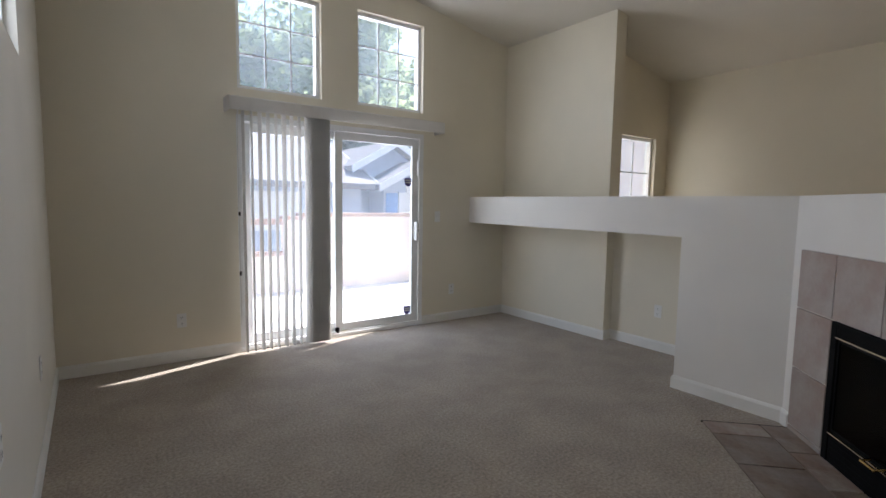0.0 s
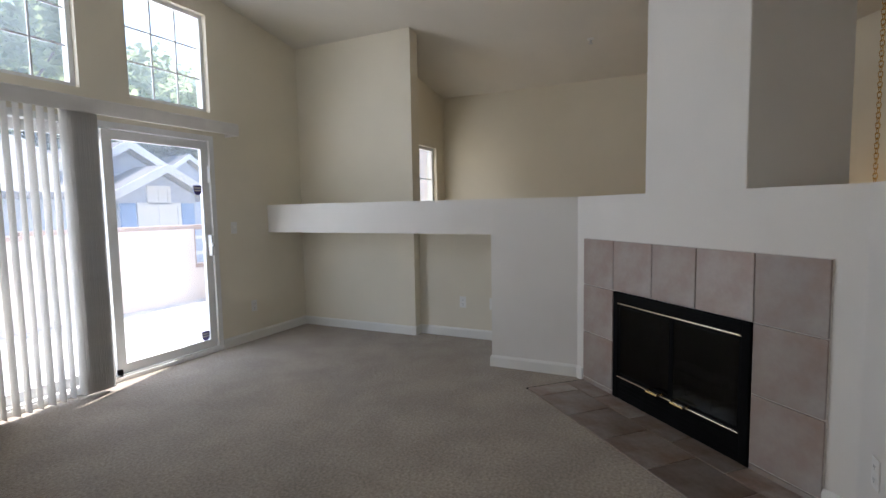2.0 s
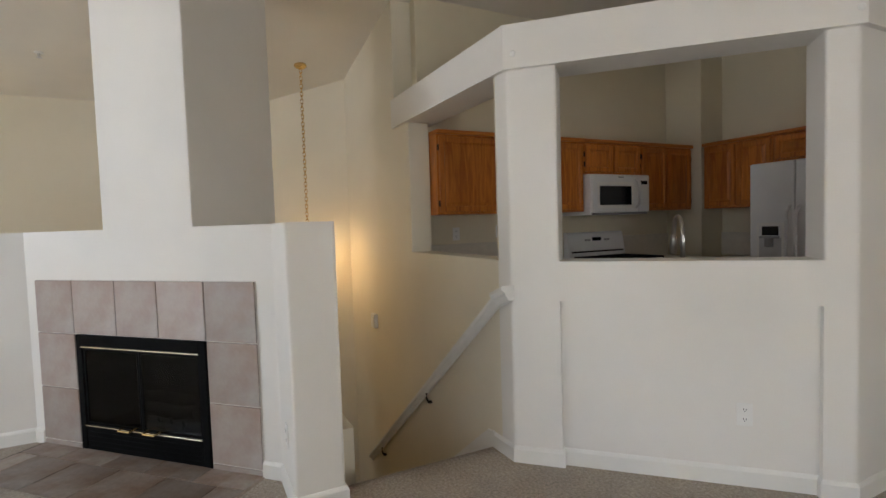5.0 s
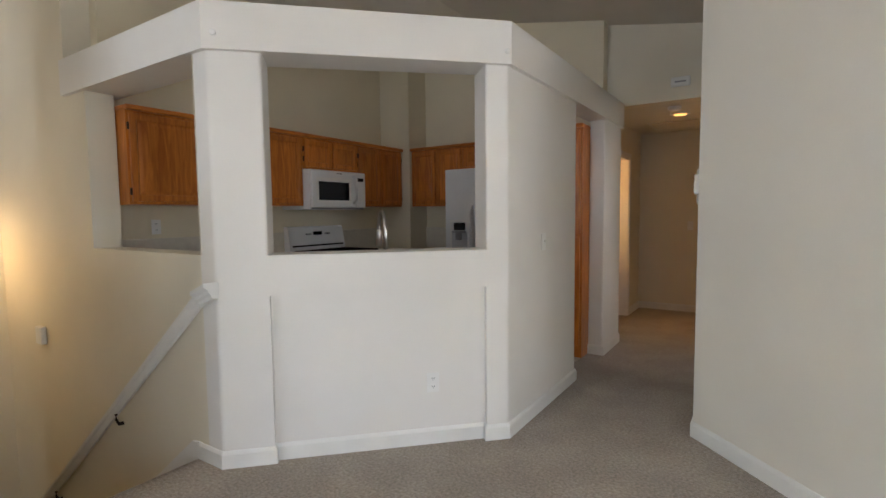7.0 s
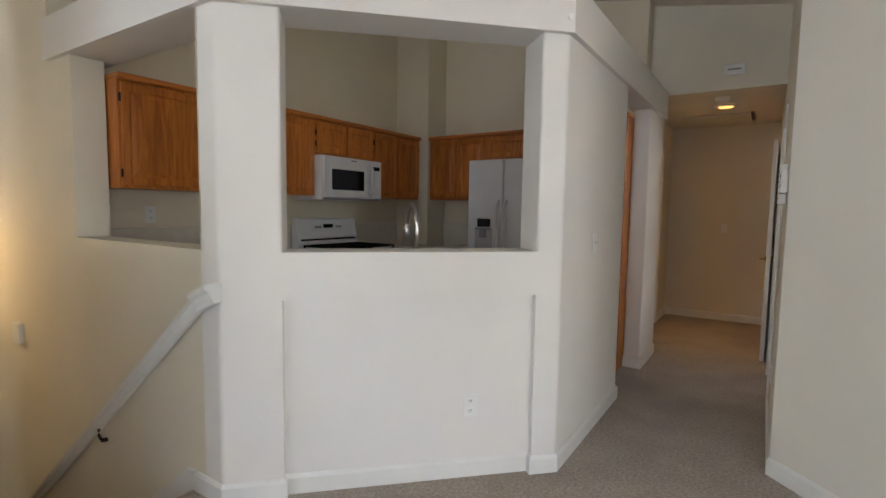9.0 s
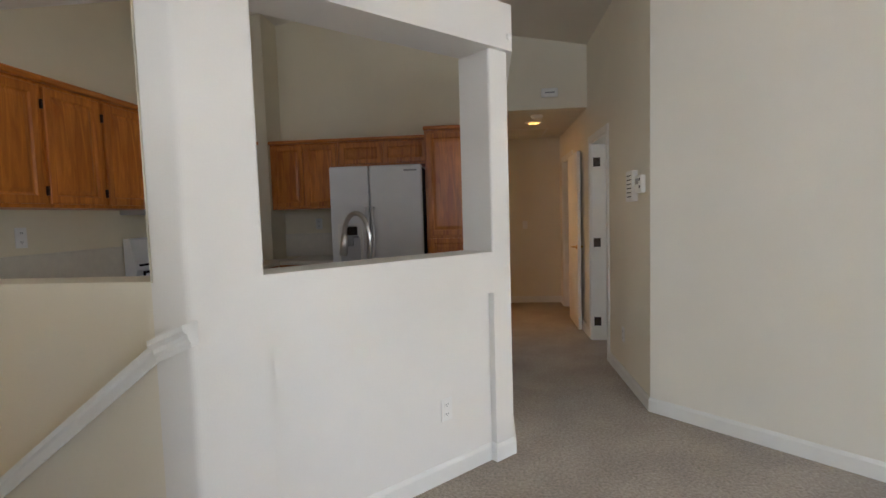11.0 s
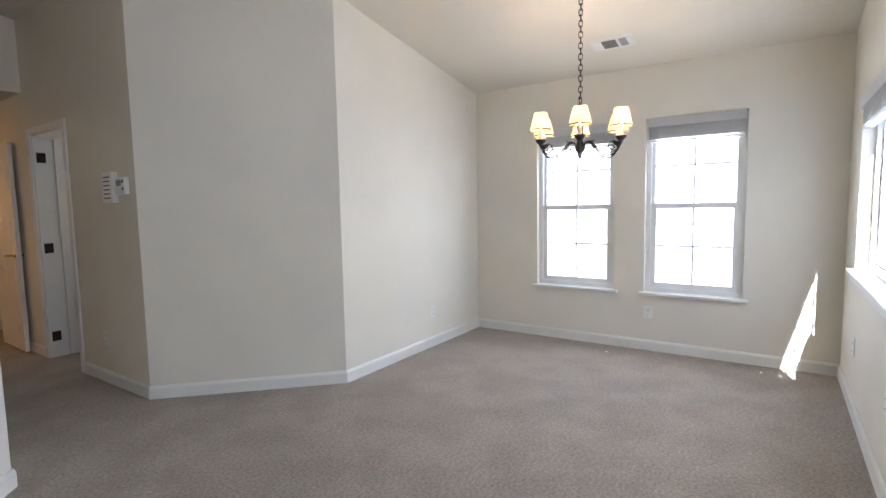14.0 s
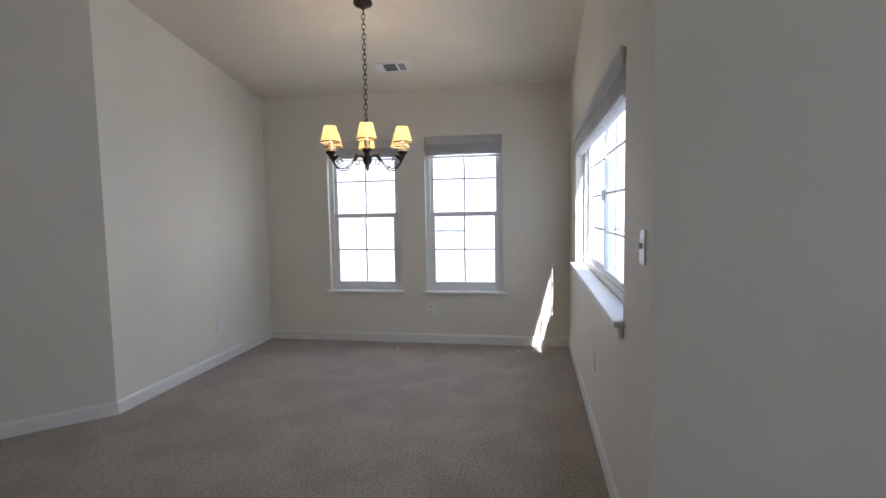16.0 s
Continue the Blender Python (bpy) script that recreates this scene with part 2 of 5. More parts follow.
def thing(name, m, label, category, group=""):
    ob = new(name)
    ob.empty_display_size = 0.05
    ob.matrix_world = m
    return tagged(ob, label, category, group)


def box(bm, x0, x1, y0, y1, z0, z1, bev=0.0):
    c = [bm.verts.new((x, y, z)) for z in (z0, z1) for x, y in ((x0, y0), (x1, y0), (x1, y1), (x0, y1))]
    fs = [bm.faces.new([c[i] for i in q]) for q in ((3, 2, 1, 0), (4, 5, 6, 7), (0, 1, 5, 4), (1, 2, 6, 5), (2, 3, 7, 6), (3, 0, 4, 7))]
    if bev:
        bmesh.ops.bevel(bm, geom=list({e for f in fs for e in f.edges}), offset=bev, segments=2, affect="EDGES", profile=0.5)
    return bm


def B(x0, x1, y0, y1, z0, z1, bev=0.0):
    return box(bmesh.new(), x0, x1, y0, y1, z0, z1, bev)


def prism(bm, poly, z0, z1=None, bev=0.0):
    """An upright prism over a plan polygon; with no top it ends under the sloping ceiling."""
    lo = [bm.verts.new((x, y, z0)) for x, y in poly]
    hi = [bm.verts.new((x, y, ceil_z(x) if z1 is None else z1)) for x, y in poly]
    n = len(poly)
    fs = [bm.faces.new(lo[::-1]), bm.faces.new(hi)]
    fs += [bm.faces.new((lo[i], lo[(i + 1) % n], hi[(i + 1) % n], hi[i])) for i in range(n)]
    if bev:
        up = [e for f in fs[2:] for e in f.edges if abs(e.verts[0].co.z - e.verts[1].co.z) > 0.01]
        bmesh.ops.bevel(bm, geom=list(set(up)), offset=bev, segments=3, affect="EDGES", profile=0.5)
    return bm


def rounded(poly, which, r=0.016, n=4):
    """The plan polygon with some corners rounded off."""
    out = []
    for i, p in enumerate(poly):
        if i not in which:
            out.append(p)
            continue
        p, a, b = Vector(p), Vector(poly[i - 1]), Vector(poly[(i + 1) % len(poly)])
        s, e = p + (a - p).normalized() * r, p + (b - p).normalized() * r
        for k in range(n + 1):
            t = k / n
            q = s * (1 - t) ** 2 + p * 2 * t * (1 - t) + e * t * t
            out.append((q.x, q.y))
    return out


def wall(bm, axis, a0, a1, d0, d1, z0, z1=None, holes=()):
    """A wall along an axis from a0 to a1, between d0 and d1 across it, with openings (a, a, z, z) right through."""
    cuts = {a0, a1}
    for h in holes:
        cuts |= {h[0], h[1]}
    if axis == "x" and z1 is None and a0 < RIDGE < a1:
        cuts.add(RIDGE)
    cuts = sorted(cuts)
    for p, q in zip(cuts, cuts[1:]):
        mid, lo = (p + q) / 2, z0
        spans = []
        for h in sorted(holes, key=lambda h: h[2]):
            if h[0] < mid < h[1]:
                spans.append((lo, h[2]))
                lo = h[3]
        spans.append((lo, z1))
        for s0, s1 in spans:
            if s1 is not None and s1 - s0 < 0.002:
                continue
            poly = [(p, d0), (q, d0), (q, d1), (p, d1)] if axis == "x" else [(d0, p), (d1, p), (d1, q), (d0, q)]
            prism(bm, poly, s0, s1)
    return bm


def structure(name, bm, mat, label, category):
    return tagged(part(name, bm, mat), label, category, kind="structure")


def tube(bm, pts, r, seg=8, close=False):
    """A round bar along points; r may be a list."""
    pts = [Vector(p) for p in pts]
    n = len(pts)
    rings = []
    for i, p in enumerate(pts):
        a = pts[(i - 1) % n] if close or i else p
        b = pts[(i + 1) % n] if close or i < n - 1 else p
        t = (b - a).normalized()
        s = t.cross(Vector((0, 0, 1)))
        if s.length < 0.05:
            s = t.cross(Vector((1, 0, 0)))
        s.normalize()
        u = s.cross(t)
        rr = r[i] if isinstance(r, (list, tuple)) else r
        rings.append([bm.verts.new(p + rr * (math.cos(k * 2 * math.pi / seg) * s + math.sin(k * 2 * math.pi / seg) * u)) for k in range(seg)])
    for i in range(n if close else n - 1):
        A, C = rings[i], rings[(i + 1) % n]
        for k in range(seg):
            bm.faces.new((A[k], A[(k + 1) % seg], C[(k + 1) % seg], C[k]))
    if not close:
        bm.faces.new(rings[0][::-1])
        bm.faces.new(rings[-1])
    return bm


def lathe(bm, prof, seg=20, at=(0, 0, 0), cap=True):
    """A turned shape about the z axis from (radius, height) pairs."""
    rings = [[bm.verts.new((at[0] + r * math.cos(k * 2 * math.pi / seg), at[1] + r * math.sin(k * 2 * math.pi / seg), at[2] + z)) for k in range(seg)] for r, z in prof]
    for A, C in zip(rings, rings[1:]):
        for k in range(seg):
            bm.faces.new((A[k], A[(k + 1) % seg], C[(k + 1) % seg], C[k]))
    if cap:
        bm.faces.new(rings[0][::-1])
        bm.faces.new(rings[-1])
    return bm


# diagonal frames: u runs along a 45 degree face, v goes into it
def fp_point(u, v, c):
    return ((u * R2 + c) / 2 + v / R2, (u * R2 - c) / 2 - v / R2)


def fp_pose(u, v, z, c):
    """Local x runs towards smaller u, local y into the face, z up."""
    x, y = fp_point(u, v, c)
    return pose(x, y, z, 0, 0, -135)

# ---- structure ----
N, W, DW, DN, DS = 4.60, -0.165, -3.41, 1.045, -2.10
HW, HE, KN, KC = -0.39, 0.55, -1.32, 3.02
FPC, LEDGE, SOFF, BEAM = 2.26, 1.412, 2.22, 2.46
TH = 0.15

structure("wall_north", wall(bmesh.new(), "x", W - TH, 4.36, N, N + TH, -0.3, None,
          [(1.12, 3.02, -0.02, 2.06), (1.135, 1.88, 2.278, 3.155), (2.245, 3.005, 2.278, 3.17)]), PAINT, "cream painted wall with sliding door and high windows", "wall")
structure("wall_living_west", wall(bmesh.new(), "y", DN, N, W - TH, W, -0.3, None, [(2.40, 3.26, 2.0, 2.9)]), PAINT_DAYLIT, "cream painted wall beside the glass slider", "wall")
structure("wall_dining_north", wall(bmesh.new(), "x", DW - TH, W - TH, DN, DN + TH, -0.3, None, [(-2.86, -0.64, 0.88, 1.98)]), PAINT_DAYLIT, "cream painted dining wall with a wide window", "wall")
structure("wall_dining_west", wall(bmesh.new(), "y", DS - TH, DN, DW - TH, DW, -0.3, None,
          [(-1.40, -0.635, 0.53, 2.07), (-0.37, 0.40, 0.53, 2.07)]), PAINT_DAYLIT, "cream painted dining wall with two tall windows", "wall")
structure("wall_dining_south", wall(bmesh.new(), "x", DW, -1.37, DS - TH, DS, -0.3, None), PAINT_DAYLIT, "plain cream painted dining wall", "wall")
structure("wall_diagonal", prism(bmesh.new(), [(-1.37, DS), (HW, -3.08), (HW - TH, -3.14), (-1.44, DS - TH)], -0.3, None, 0.0), PAINT_DAYLIT, "plain cream wall set at an angle", "wall")
structure("wall_hall_west", wall(bmesh.new(), "y", -7.34, -3.08, HW - TH, HW, -0.3, None, [(-4.97, -4.24, -0.02, 2.05), (-6.84, -6.09, -0.02, 2.05)]), PAINT, "cream hallway wall with two doorways", "wall")
structure("wall_hall_end", wall(bmesh.new(), "x", HW - TH, 2.2, -7.34, -7.19, -0.3, 2.7), PAINT, "cream wall closing the hallway", "wall")
structure("wall_hall_header", wall(bmesh.new(), "x", HW, 0.97, -5.27, -5.12, 2.44, None), PAINT, "cream header wall over the hallway", "wall")
structure("wall_hall_east", wall(bmesh.new(), "y", -7.19, -5.12, 0.78, 0.92, -0.3, 2.44, [(-6.52, -5.79, -0.02, 2.05)]), PAINT, "cream hallway wall with a lit doorway", "wall")
structure("wall_kitchen_south", wall(bmesh.new(), "x", HE + 0.14, 3.42, -5.10, -4.95, -0.3, None), PAINT_BOUNCE, "cream painted kitchen wall with warm bounced light in its colour", "wall")
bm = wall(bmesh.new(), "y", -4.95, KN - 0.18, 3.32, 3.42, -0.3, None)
structure("wall_kitchen_east", bm, PAINT_BOUNCE, "cream painted kitchen wall behind the range", "wall")
structure("wall_kitchen_pier", wall(bmesh.new(), "y", -4.95, -4.60, 2.88, 3.32, 0.0, None), PAINT_BOUNCE, "boxed cream pier in the kitchen corner", "wall")

# kitchen partition: low walls, columns and the beam on top
bm = bmesh.new()
k = lambda u, v: fp_point(u, v, KC)
colL = [k(0.0, 0), (KC + KN, KN), (1.83, KN), (1.83, KN - 0.18), (1.79, KN - 0.18), k(0.0, 0.235)]
colR = [k(-1.222, 0), k(-1.222, 0.235), (HE + 0.14, -2.67), (HE + 0.14, -3.70), (HE, -3.70), (HE, HE - KC)]
prism(bm, rounded(colL, (1,)), 0.0, 1.155)
prism(bm, rounded(colL, (0, 1, 2)), 1.155, SOFF)
prism(bm, rounded(colR, (4, 5)), 0.0, 1.155)
prism(bm, rounded(colR, (0, 4, 5)), 1.155, SOFF)
prism(bm, [k(0, 0), k(0, 0.235), k(-1.222, 0.235), k(-1.222, 0)], 0.935, 1.155)
prism(bm, [k(0, 0.04), k(0, 0.235), k(-1.222, 0.235), k(-1.222, 0.04)], 0.0, 0.935)
structure("wall_kitchen_passthrough", bm, PAINT_COOL, "angled cream half wall with a kitchen pass-through", "wall")
bm = wall(bmesh.new(), "x", 1.83, 3.42, KN - 0.18, KN, -2.7, SOFF, [(1.832, 3.12, 1.16, SOFF - 0.001)])
prism(bm, [(3.42, KN - 0.21), (6.2, KN - 0.21), (6.2, KN), (3.42, KN)], -2.7, None)
structure("wall_stair_south", bm, PAINT, "tall cream stairwell wall with an opening to the kitchen", "wall")
structure("wall_hall_pillar", prism(bmesh.new(), rounded([(HE, -4.52), (HE + 0.14, -4.52), (HE + 0.14, -5.12), (HE, -5.12)], (0, 1)), 0.0, SOFF), PAINT_COOL, "cream pillar beside the kitchen doorway", "wall")
bm = bmesh.new()
o = 0.03
a, b = (KC - o * R2 + KN + o, KN + o), (HE - o, HE - o - KC + o * R2)
prism(bm, [(3.42, KN + o), a, (a[0] + 0.12, KN - 0.25), (3.42, KN - 0.25)], SOFF, BEAM)
prism(bm, [a, b, (b[0] + 0.19, b[1] - 0.16), (a[0] + 0.12, KN - 0.25)], SOFF, BEAM)
prism(bm, [b, (HE - o, -5.12), (HE + 0.16, -5.12), (b[0] + 0.19, b[1] - 0.16)], SOFF, BEAM)
structure("beam_kitchen", bm, PAINT_COOL, "cream boxed beam over the kitchen openings", "beam")

# fireplace mass with its ledge and the chimney
f = lambda u, v: fp_point(u, v, FPC)
U0, U1, FH = 1.938, 2.975, 0.752
bm = bmesh.new()
prism(bm, rounded([(3.55, 2.0), (3.55, 1.29), f(U1, 0), f(U1, 0.4), (4.45, f(U1, 0.4)[1]), (4.45, 2.0)], ()), 0, FH)
prism(bm, rounded([f(U0, 0), (2.16, -0.10), (1.76, -0.10), (1.76, -0.34), (f(U0, 0.4)[0], -0.34), f(U0, 0.4)], (1, 2, 3)), 0, FH)
prism(bm, [f(U1, 0.4), f(U0, 0.4), (f(U0, 0.4)[0], -0.34), (4.45, -0.34), (4.45, f(U1, 0.4)[1])], 0, FH)
prism(bm, rounded([(3.55, 2.0), (3.55, 1.29), (2.16, -0.10), (1.76, -0.10), (1.76, -0.34), (4.45, -0.34), (4.45, 2.0)], (2, 3, 4)), FH, LEDGE)
structure("wall_fireplace", bm, PAINT_COOL, "angled cream half wall holding the fireplace", "wall")
bm = bmesh.new()
prism(bm, [fp_point(2.73, 0, 2.29), fp_point(2.02, 0, 2.29), fp_point(2.02, 0.76, 2.29), fp_point(2.73, 0.76, 2.29)], LEDGE, None, 0.008)
structure("chimney_breast", bm, PAINT_COOL, "square cream chimney shaft standing on the ledge", "chimney")
bm = prism(bmesh.new(), [(3.55, 2.0), (3.665, N), (4.25, N), (4.45, 2.0)], 1.118, LEDGE)
structure("wall_shelf", bm, PAINT_COOL, "thick cream shelf running along the recess", "shelf")
structure("wall_recess", wall(bmesh.new(), "y", 2.0, 3.10, 4.32, 4.45, -0.3, 1.2), PAINT, "cream back wall of the recess below the shelf", "wall")
structure("wall_east", wall(bmesh.new(), "y", 3.10, N, 4.20, 4.36, -0.3, None), PAINT, "tall cream wall section beside the recess", "wall")
structure("wall_foyer_north", wall(bmesh.new(), "x", 4.36, 6.2, 3.60, 3.75, -2.7, None, [(5.06, 5.77, 0.55, 2.155)]), PAINT, "cream stairwell wall with a tall window", "wall")
structure("wall_foyer_east", wall(bmesh.new(), "y", KN - 0.2, 3.6, 6.02, 6.2, -2.7, None), PAINT, "tall cream stairwell wall", "wall")
structure("wall_foyer_diagonal", prism(bmesh.new(), [(4.93, KN), (6.02, KN + 1.09), (6.02, KN)], -2.7, None), PAINT, "tall cream angled wall over the stairs", "wall")
structure("wall_stair_north", wall(bmesh.new(), "x", 1.93, 4.45, -0.34, -0.26, -2.7, -0.02), PAINT, "cream wall along the stairs below the fireplace", "wall")
structure("wall_foyer_west", wall(bmesh.new(), "y", -0.26, 3.6, 4.36, 4.45, -2.7, -0.02), PAINT, "cream lower stairwell wall", "wall")

structure("wall_stair_stub", B(2.16, 4.45, -0.50, -0.341, -2.7, 0.21), PAINT, "short cream half wall low in the stairwell", "wall")

# ceilings and roof
bm = bmesh.new()
for x0, x1, y1 in ((DW - TH, W - TH, DN + TH), (W - TH, RIDGE, N + TH), (RIDGE, 6.2, N + TH)):
    zs = (ceil_z(x0 + 1e-6), ceil_z(x1 - 1e-6))
    lo = [bm.verts.new((x, y, z)) for x, z in ((x0, zs[0]), (x1, zs[1])) for y in (-7.34, y1)]
    hi = [bm.verts.new((v.co.x, v.co.y, v.co.z + 0.12)) for v in lo]
    for q in ((0, 1, 3, 2), (4, 6, 7, 5), (0, 4, 5, 1), (1, 5, 7, 3), (3, 7, 6, 2), (2, 6, 4, 0)):
        bm.faces.new([(lo + hi)[i] for i in q])
structure("ceiling", bm, CEIL, "sloping off-white painted ceiling rising to a ridge", "ceiling")
bm = bmesh.new()
for x0, x1, y1 in ((DW - 0.5, W - TH, 1.38), (W - TH, RIDGE, 5.19), (RIDGE, 6.5, 5.19)):
    zs = (ceil_z(x0) + 0.125, ceil_z(x1) + 0.125)
    lo = [bm.verts.new((x, y, z)) for x, z in ((x0, zs[0]), (x1, zs[1])) for y in (-7.6, y1)]
    hi = [bm.verts.new((v.co.x, v.co.y, v.co.z + 0.05)) for v in lo]
    for q in ((0, 1, 3, 2), (4, 6, 7, 5), (0, 4, 5, 1), (1, 5, 7, 3), (3, 7, 6, 2), (2, 6, 4, 0)):
        bm.faces.new([(lo + hi)[i] for i in q])
structure("roof", bm, ROOFM, "grey shingle roof with a short overhang", "roof")
structure("ceiling_hall", B(HW - 2.2, 2.2, -7.34, -5.27, 2.44, 2.5), CEIL, "flat low hallway ceiling", "ceiling")

# floors and stairs
STX = 1.93
bm = bmesh.new()
box(bm, DW - TH, 1.76, -7.34, N + 0.02, -0.3, 0.0)
box(bm, 1.76, 4.45, -0.34, N + 0.02, -0.3, 0.0)
box(bm, 1.76, STX - 0.02, KN, -0.34, -0.3, 0.0)
structure("floor", bm, CARPET, "beige cut-pile carpet with faint tread marks", "carpet")
structure("floor_kitchen", prism(bmesh.new(), [(0.70, -5.0), (3.32, -4.96), (3.32, -1.51), k(0.0, 0.23), k(-1.222, 0.23), (0.70, -2.75)], -0.3, 0.004), VINYL, "tan vinyl kitchen floor", "floor")
bm = bmesh.new()
RISE, RUN, NST = 0.19, 0.242, 14
prof = [(STX - 0.03, 0.0)]
for i in range(NST):
    x, z = STX + i * RUN, -i * RISE
    prof += [(x - 0.006, z), (x, z - 0.006), (x, z - 0.03), (x - 0.02, z - 0.04), (x - 0.02, z - RISE)]
prof += [(6.02, -NST * RISE), (6.02, -3.0), (STX - 0.03, -3.0)]
lo = [bm.verts.new((x, KN, z)) for x, z in prof]
hi = [bm.verts.new((x, -0.34, z)) for x, z in prof]
bm.faces.new(lo)
bm.faces.new(hi[::-1])
for i in range(len(prof)):
    j = (i + 1) % len(prof)
    bm.faces.new((lo[i], lo[j], hi[j], hi[i]))
structure("stairs", bm, CARPET, "carpeted stairs going down beside the fireplace wall", "stairs")
structure("floor_lower", B(4.45, 6.02, -0.34, 3.6, -3.0, -NST * RISE), CARPET, "carpeted floor of the lower hall", "floor")


def skirting(name, pts, h=0.095, t=0.014, flip=False):
    """A baseboard along plan points, the room on the left of the line."""
    bm = bmesh.new()
    prof = [(0, 0), (t, 0), (t, h - 0.018), (t - 0.005, h - 0.008), (0.004, h), (0, h)]
    P = [Vector((x, y)) for x, y in pts]
    rings = []
    for i, p in enumerate(P):
        d0 = (p - P[i - 1]).normalized() if i else (P[1] - p).normalized()
        d1 = (P[i + 1] - p).normalized() if i < len(P) - 1 else d0
        n0, n1 = Vector((-d0.y, d0.x)), Vector((-d1.y, d1.x))
        m = (n0 + n1)
        m = m / max(0.3, m.dot(n0))
        rings.append([bm.verts.new((p.x + m.x * a, p.y + m.y * a, z)) for a, z in prof])
    for A, C in zip(rings, rings[1:]):
        for i in range(len(prof)):
            j = (i + 1) % len(prof)
            bm.faces.new((A[i], A[j], C[j], C[i]))
    bm.faces.new(rings[0])
    bm.faces.new(rings[-1][::-1])
    return structure(name, bm, TRIM, "white painted baseboard along the carpet", "baseboard")


skirting("baseboard", [(4.20, N), (3.02, N)])
skirting("baseboard", [(1.12, N), (W, N), (W, DN), (DW, DN), (DW, DS), (-1.37, DS), (HW, -3.08), (HW, -4.17)])
skirting("baseboard", [(HW, -5.04), (HW, -6.02)])
skirting("baseboard", [(HW, -6.91), (HW, -7.19), (0.78, -7.19), (0.78, -6.59)])
skirting("baseboard", [(0.78, -5.72), (0.78, -5.27)])
skirting("baseboard", [(HE, -5.12), (HE, -4.52), (HE + 0.14, -4.52)])
skirting("baseboard", [(HE + 0.14, -3.70), (HE, -3.70), (HE, HE - KC), k(-1.222, 0), k(-1.222, 0.04), k(0, 0.04), k(0, 0), (KC + KN, KN), (STX - 0.02, KN)])
skirting("baseboard", [(1.93, -0.34), (1.76, -0.34), (1.76, -0.10), (2.16, -0.10), f(1.59, 0)])
skirting("baseboard", [f(3.34, 0), (3.55, 1.29), (3.55, 2.0), (4.32, 2.0), (4.32, 3.10), (4.20, 3.10), (4.20, N)])
# sloping stair skirt
bm = bmesh.new()
q = [(STX - 0.02, 0.0), (STX - 0.02, 0.10), (1.98, 0.09), (5.0, 0.09 - 0.785 * 3.02), (5.0, -0.25 - 0.785 * 3.02), (1.98, -0.2)]
lo = [bm.verts.new((x, KN + 0.001, z)) for x, z in q]
hi = [bm.verts.new((x, KN + 0.014, z)) for x, z in q]
bm.faces.new(lo), bm.faces.new(hi[::-1])
for i in range(6):
    bm.faces.new((lo[i], lo[(i + 1) % 6], hi[(i + 1) % 6], hi[i]))
structure("trim_stair", bm, TRIM, "white stair skirt board", "trim")

# ---- windows and doors ----


def bars(parent, m, w, h, nx, nz, y, t=0.012, d=0.012, name="muntin", mat=None, z0=0.0, x0=0.0):
    for i in range(1, nx):
        x = x0 + w * i / nx
        part(name, B(x - t / 2, x + t / 2, y, y + d, z0, z0 + h), mat or VINYLW, parent)
    for j in range(1, nz):
        z = z0 + h * j / nz
        part(name, B(x0, x0 + w, y + 0.001, y + d - 0.001, z - t / 2, z + t / 2), mat or VINYLW, parent)


def ring(w, h, t, y0, y1, x0=0.0, z0=0.0):
    bm = bmesh.new()
    box(bm, x0, x0 + t, y0, y1, z0, z0 + h)
    box(bm, x0 + w - t, x0 + w, y0, y1, z0, z0 + h)
    box(bm, x0 + t, x0 + w - t, y0, y1, z0, z0 + t)
    box(bm, x0 + t, x0 + w - t, y0, y1, z0 + h - t, z0 + h)
    return bm


def pane(parent, x0, x1, z0, z1, y):
    p = part("pane", B(x0, x1, y, y + 0.004, z0, z1), GLASS, parent)
    p.visible_shadow = False
    return p


def fixed_window(name, m, w, h, nx, nz, label):
    """Local x along the wall, y outwards through it, z up, from the opening's lower corner."""
    ob = tagged(thing(name, m, label, "window"), kind="structure")
    part("window_frame", ring(w, h, 0.035, 0.05, 0.12), VINYLW, ob)
    bars(ob, m, w - 0.07, h - 0.07, nx, nz, 0.072, 0.013, z0=0.035, x0=0.035)
    pane(ob, 0.035, w - 0.035, 0.035, h - 0.035, 0.09)
    return ob


fixed_window("window_1", pose(1.135, N, 2.278), 0.745, 0.877, 3, 3, "high white window of nine panes over the slider")
fixed_window("window_2", pose(2.245, N, 2.278), 0.76, 0.892, 3, 3, "high white window of nine panes over the slider")
fixed_window("window_3", pose(W, 2.40, 2.0, 0, 0, 90), 0.86, 0.9, 3, 3, "small high white window on the side wall")
fixed_window("window_4", pose(5.06, 3.60, 0.55), 0.71, 1.605, 2, 4, "tall white window lighting the stairwell")


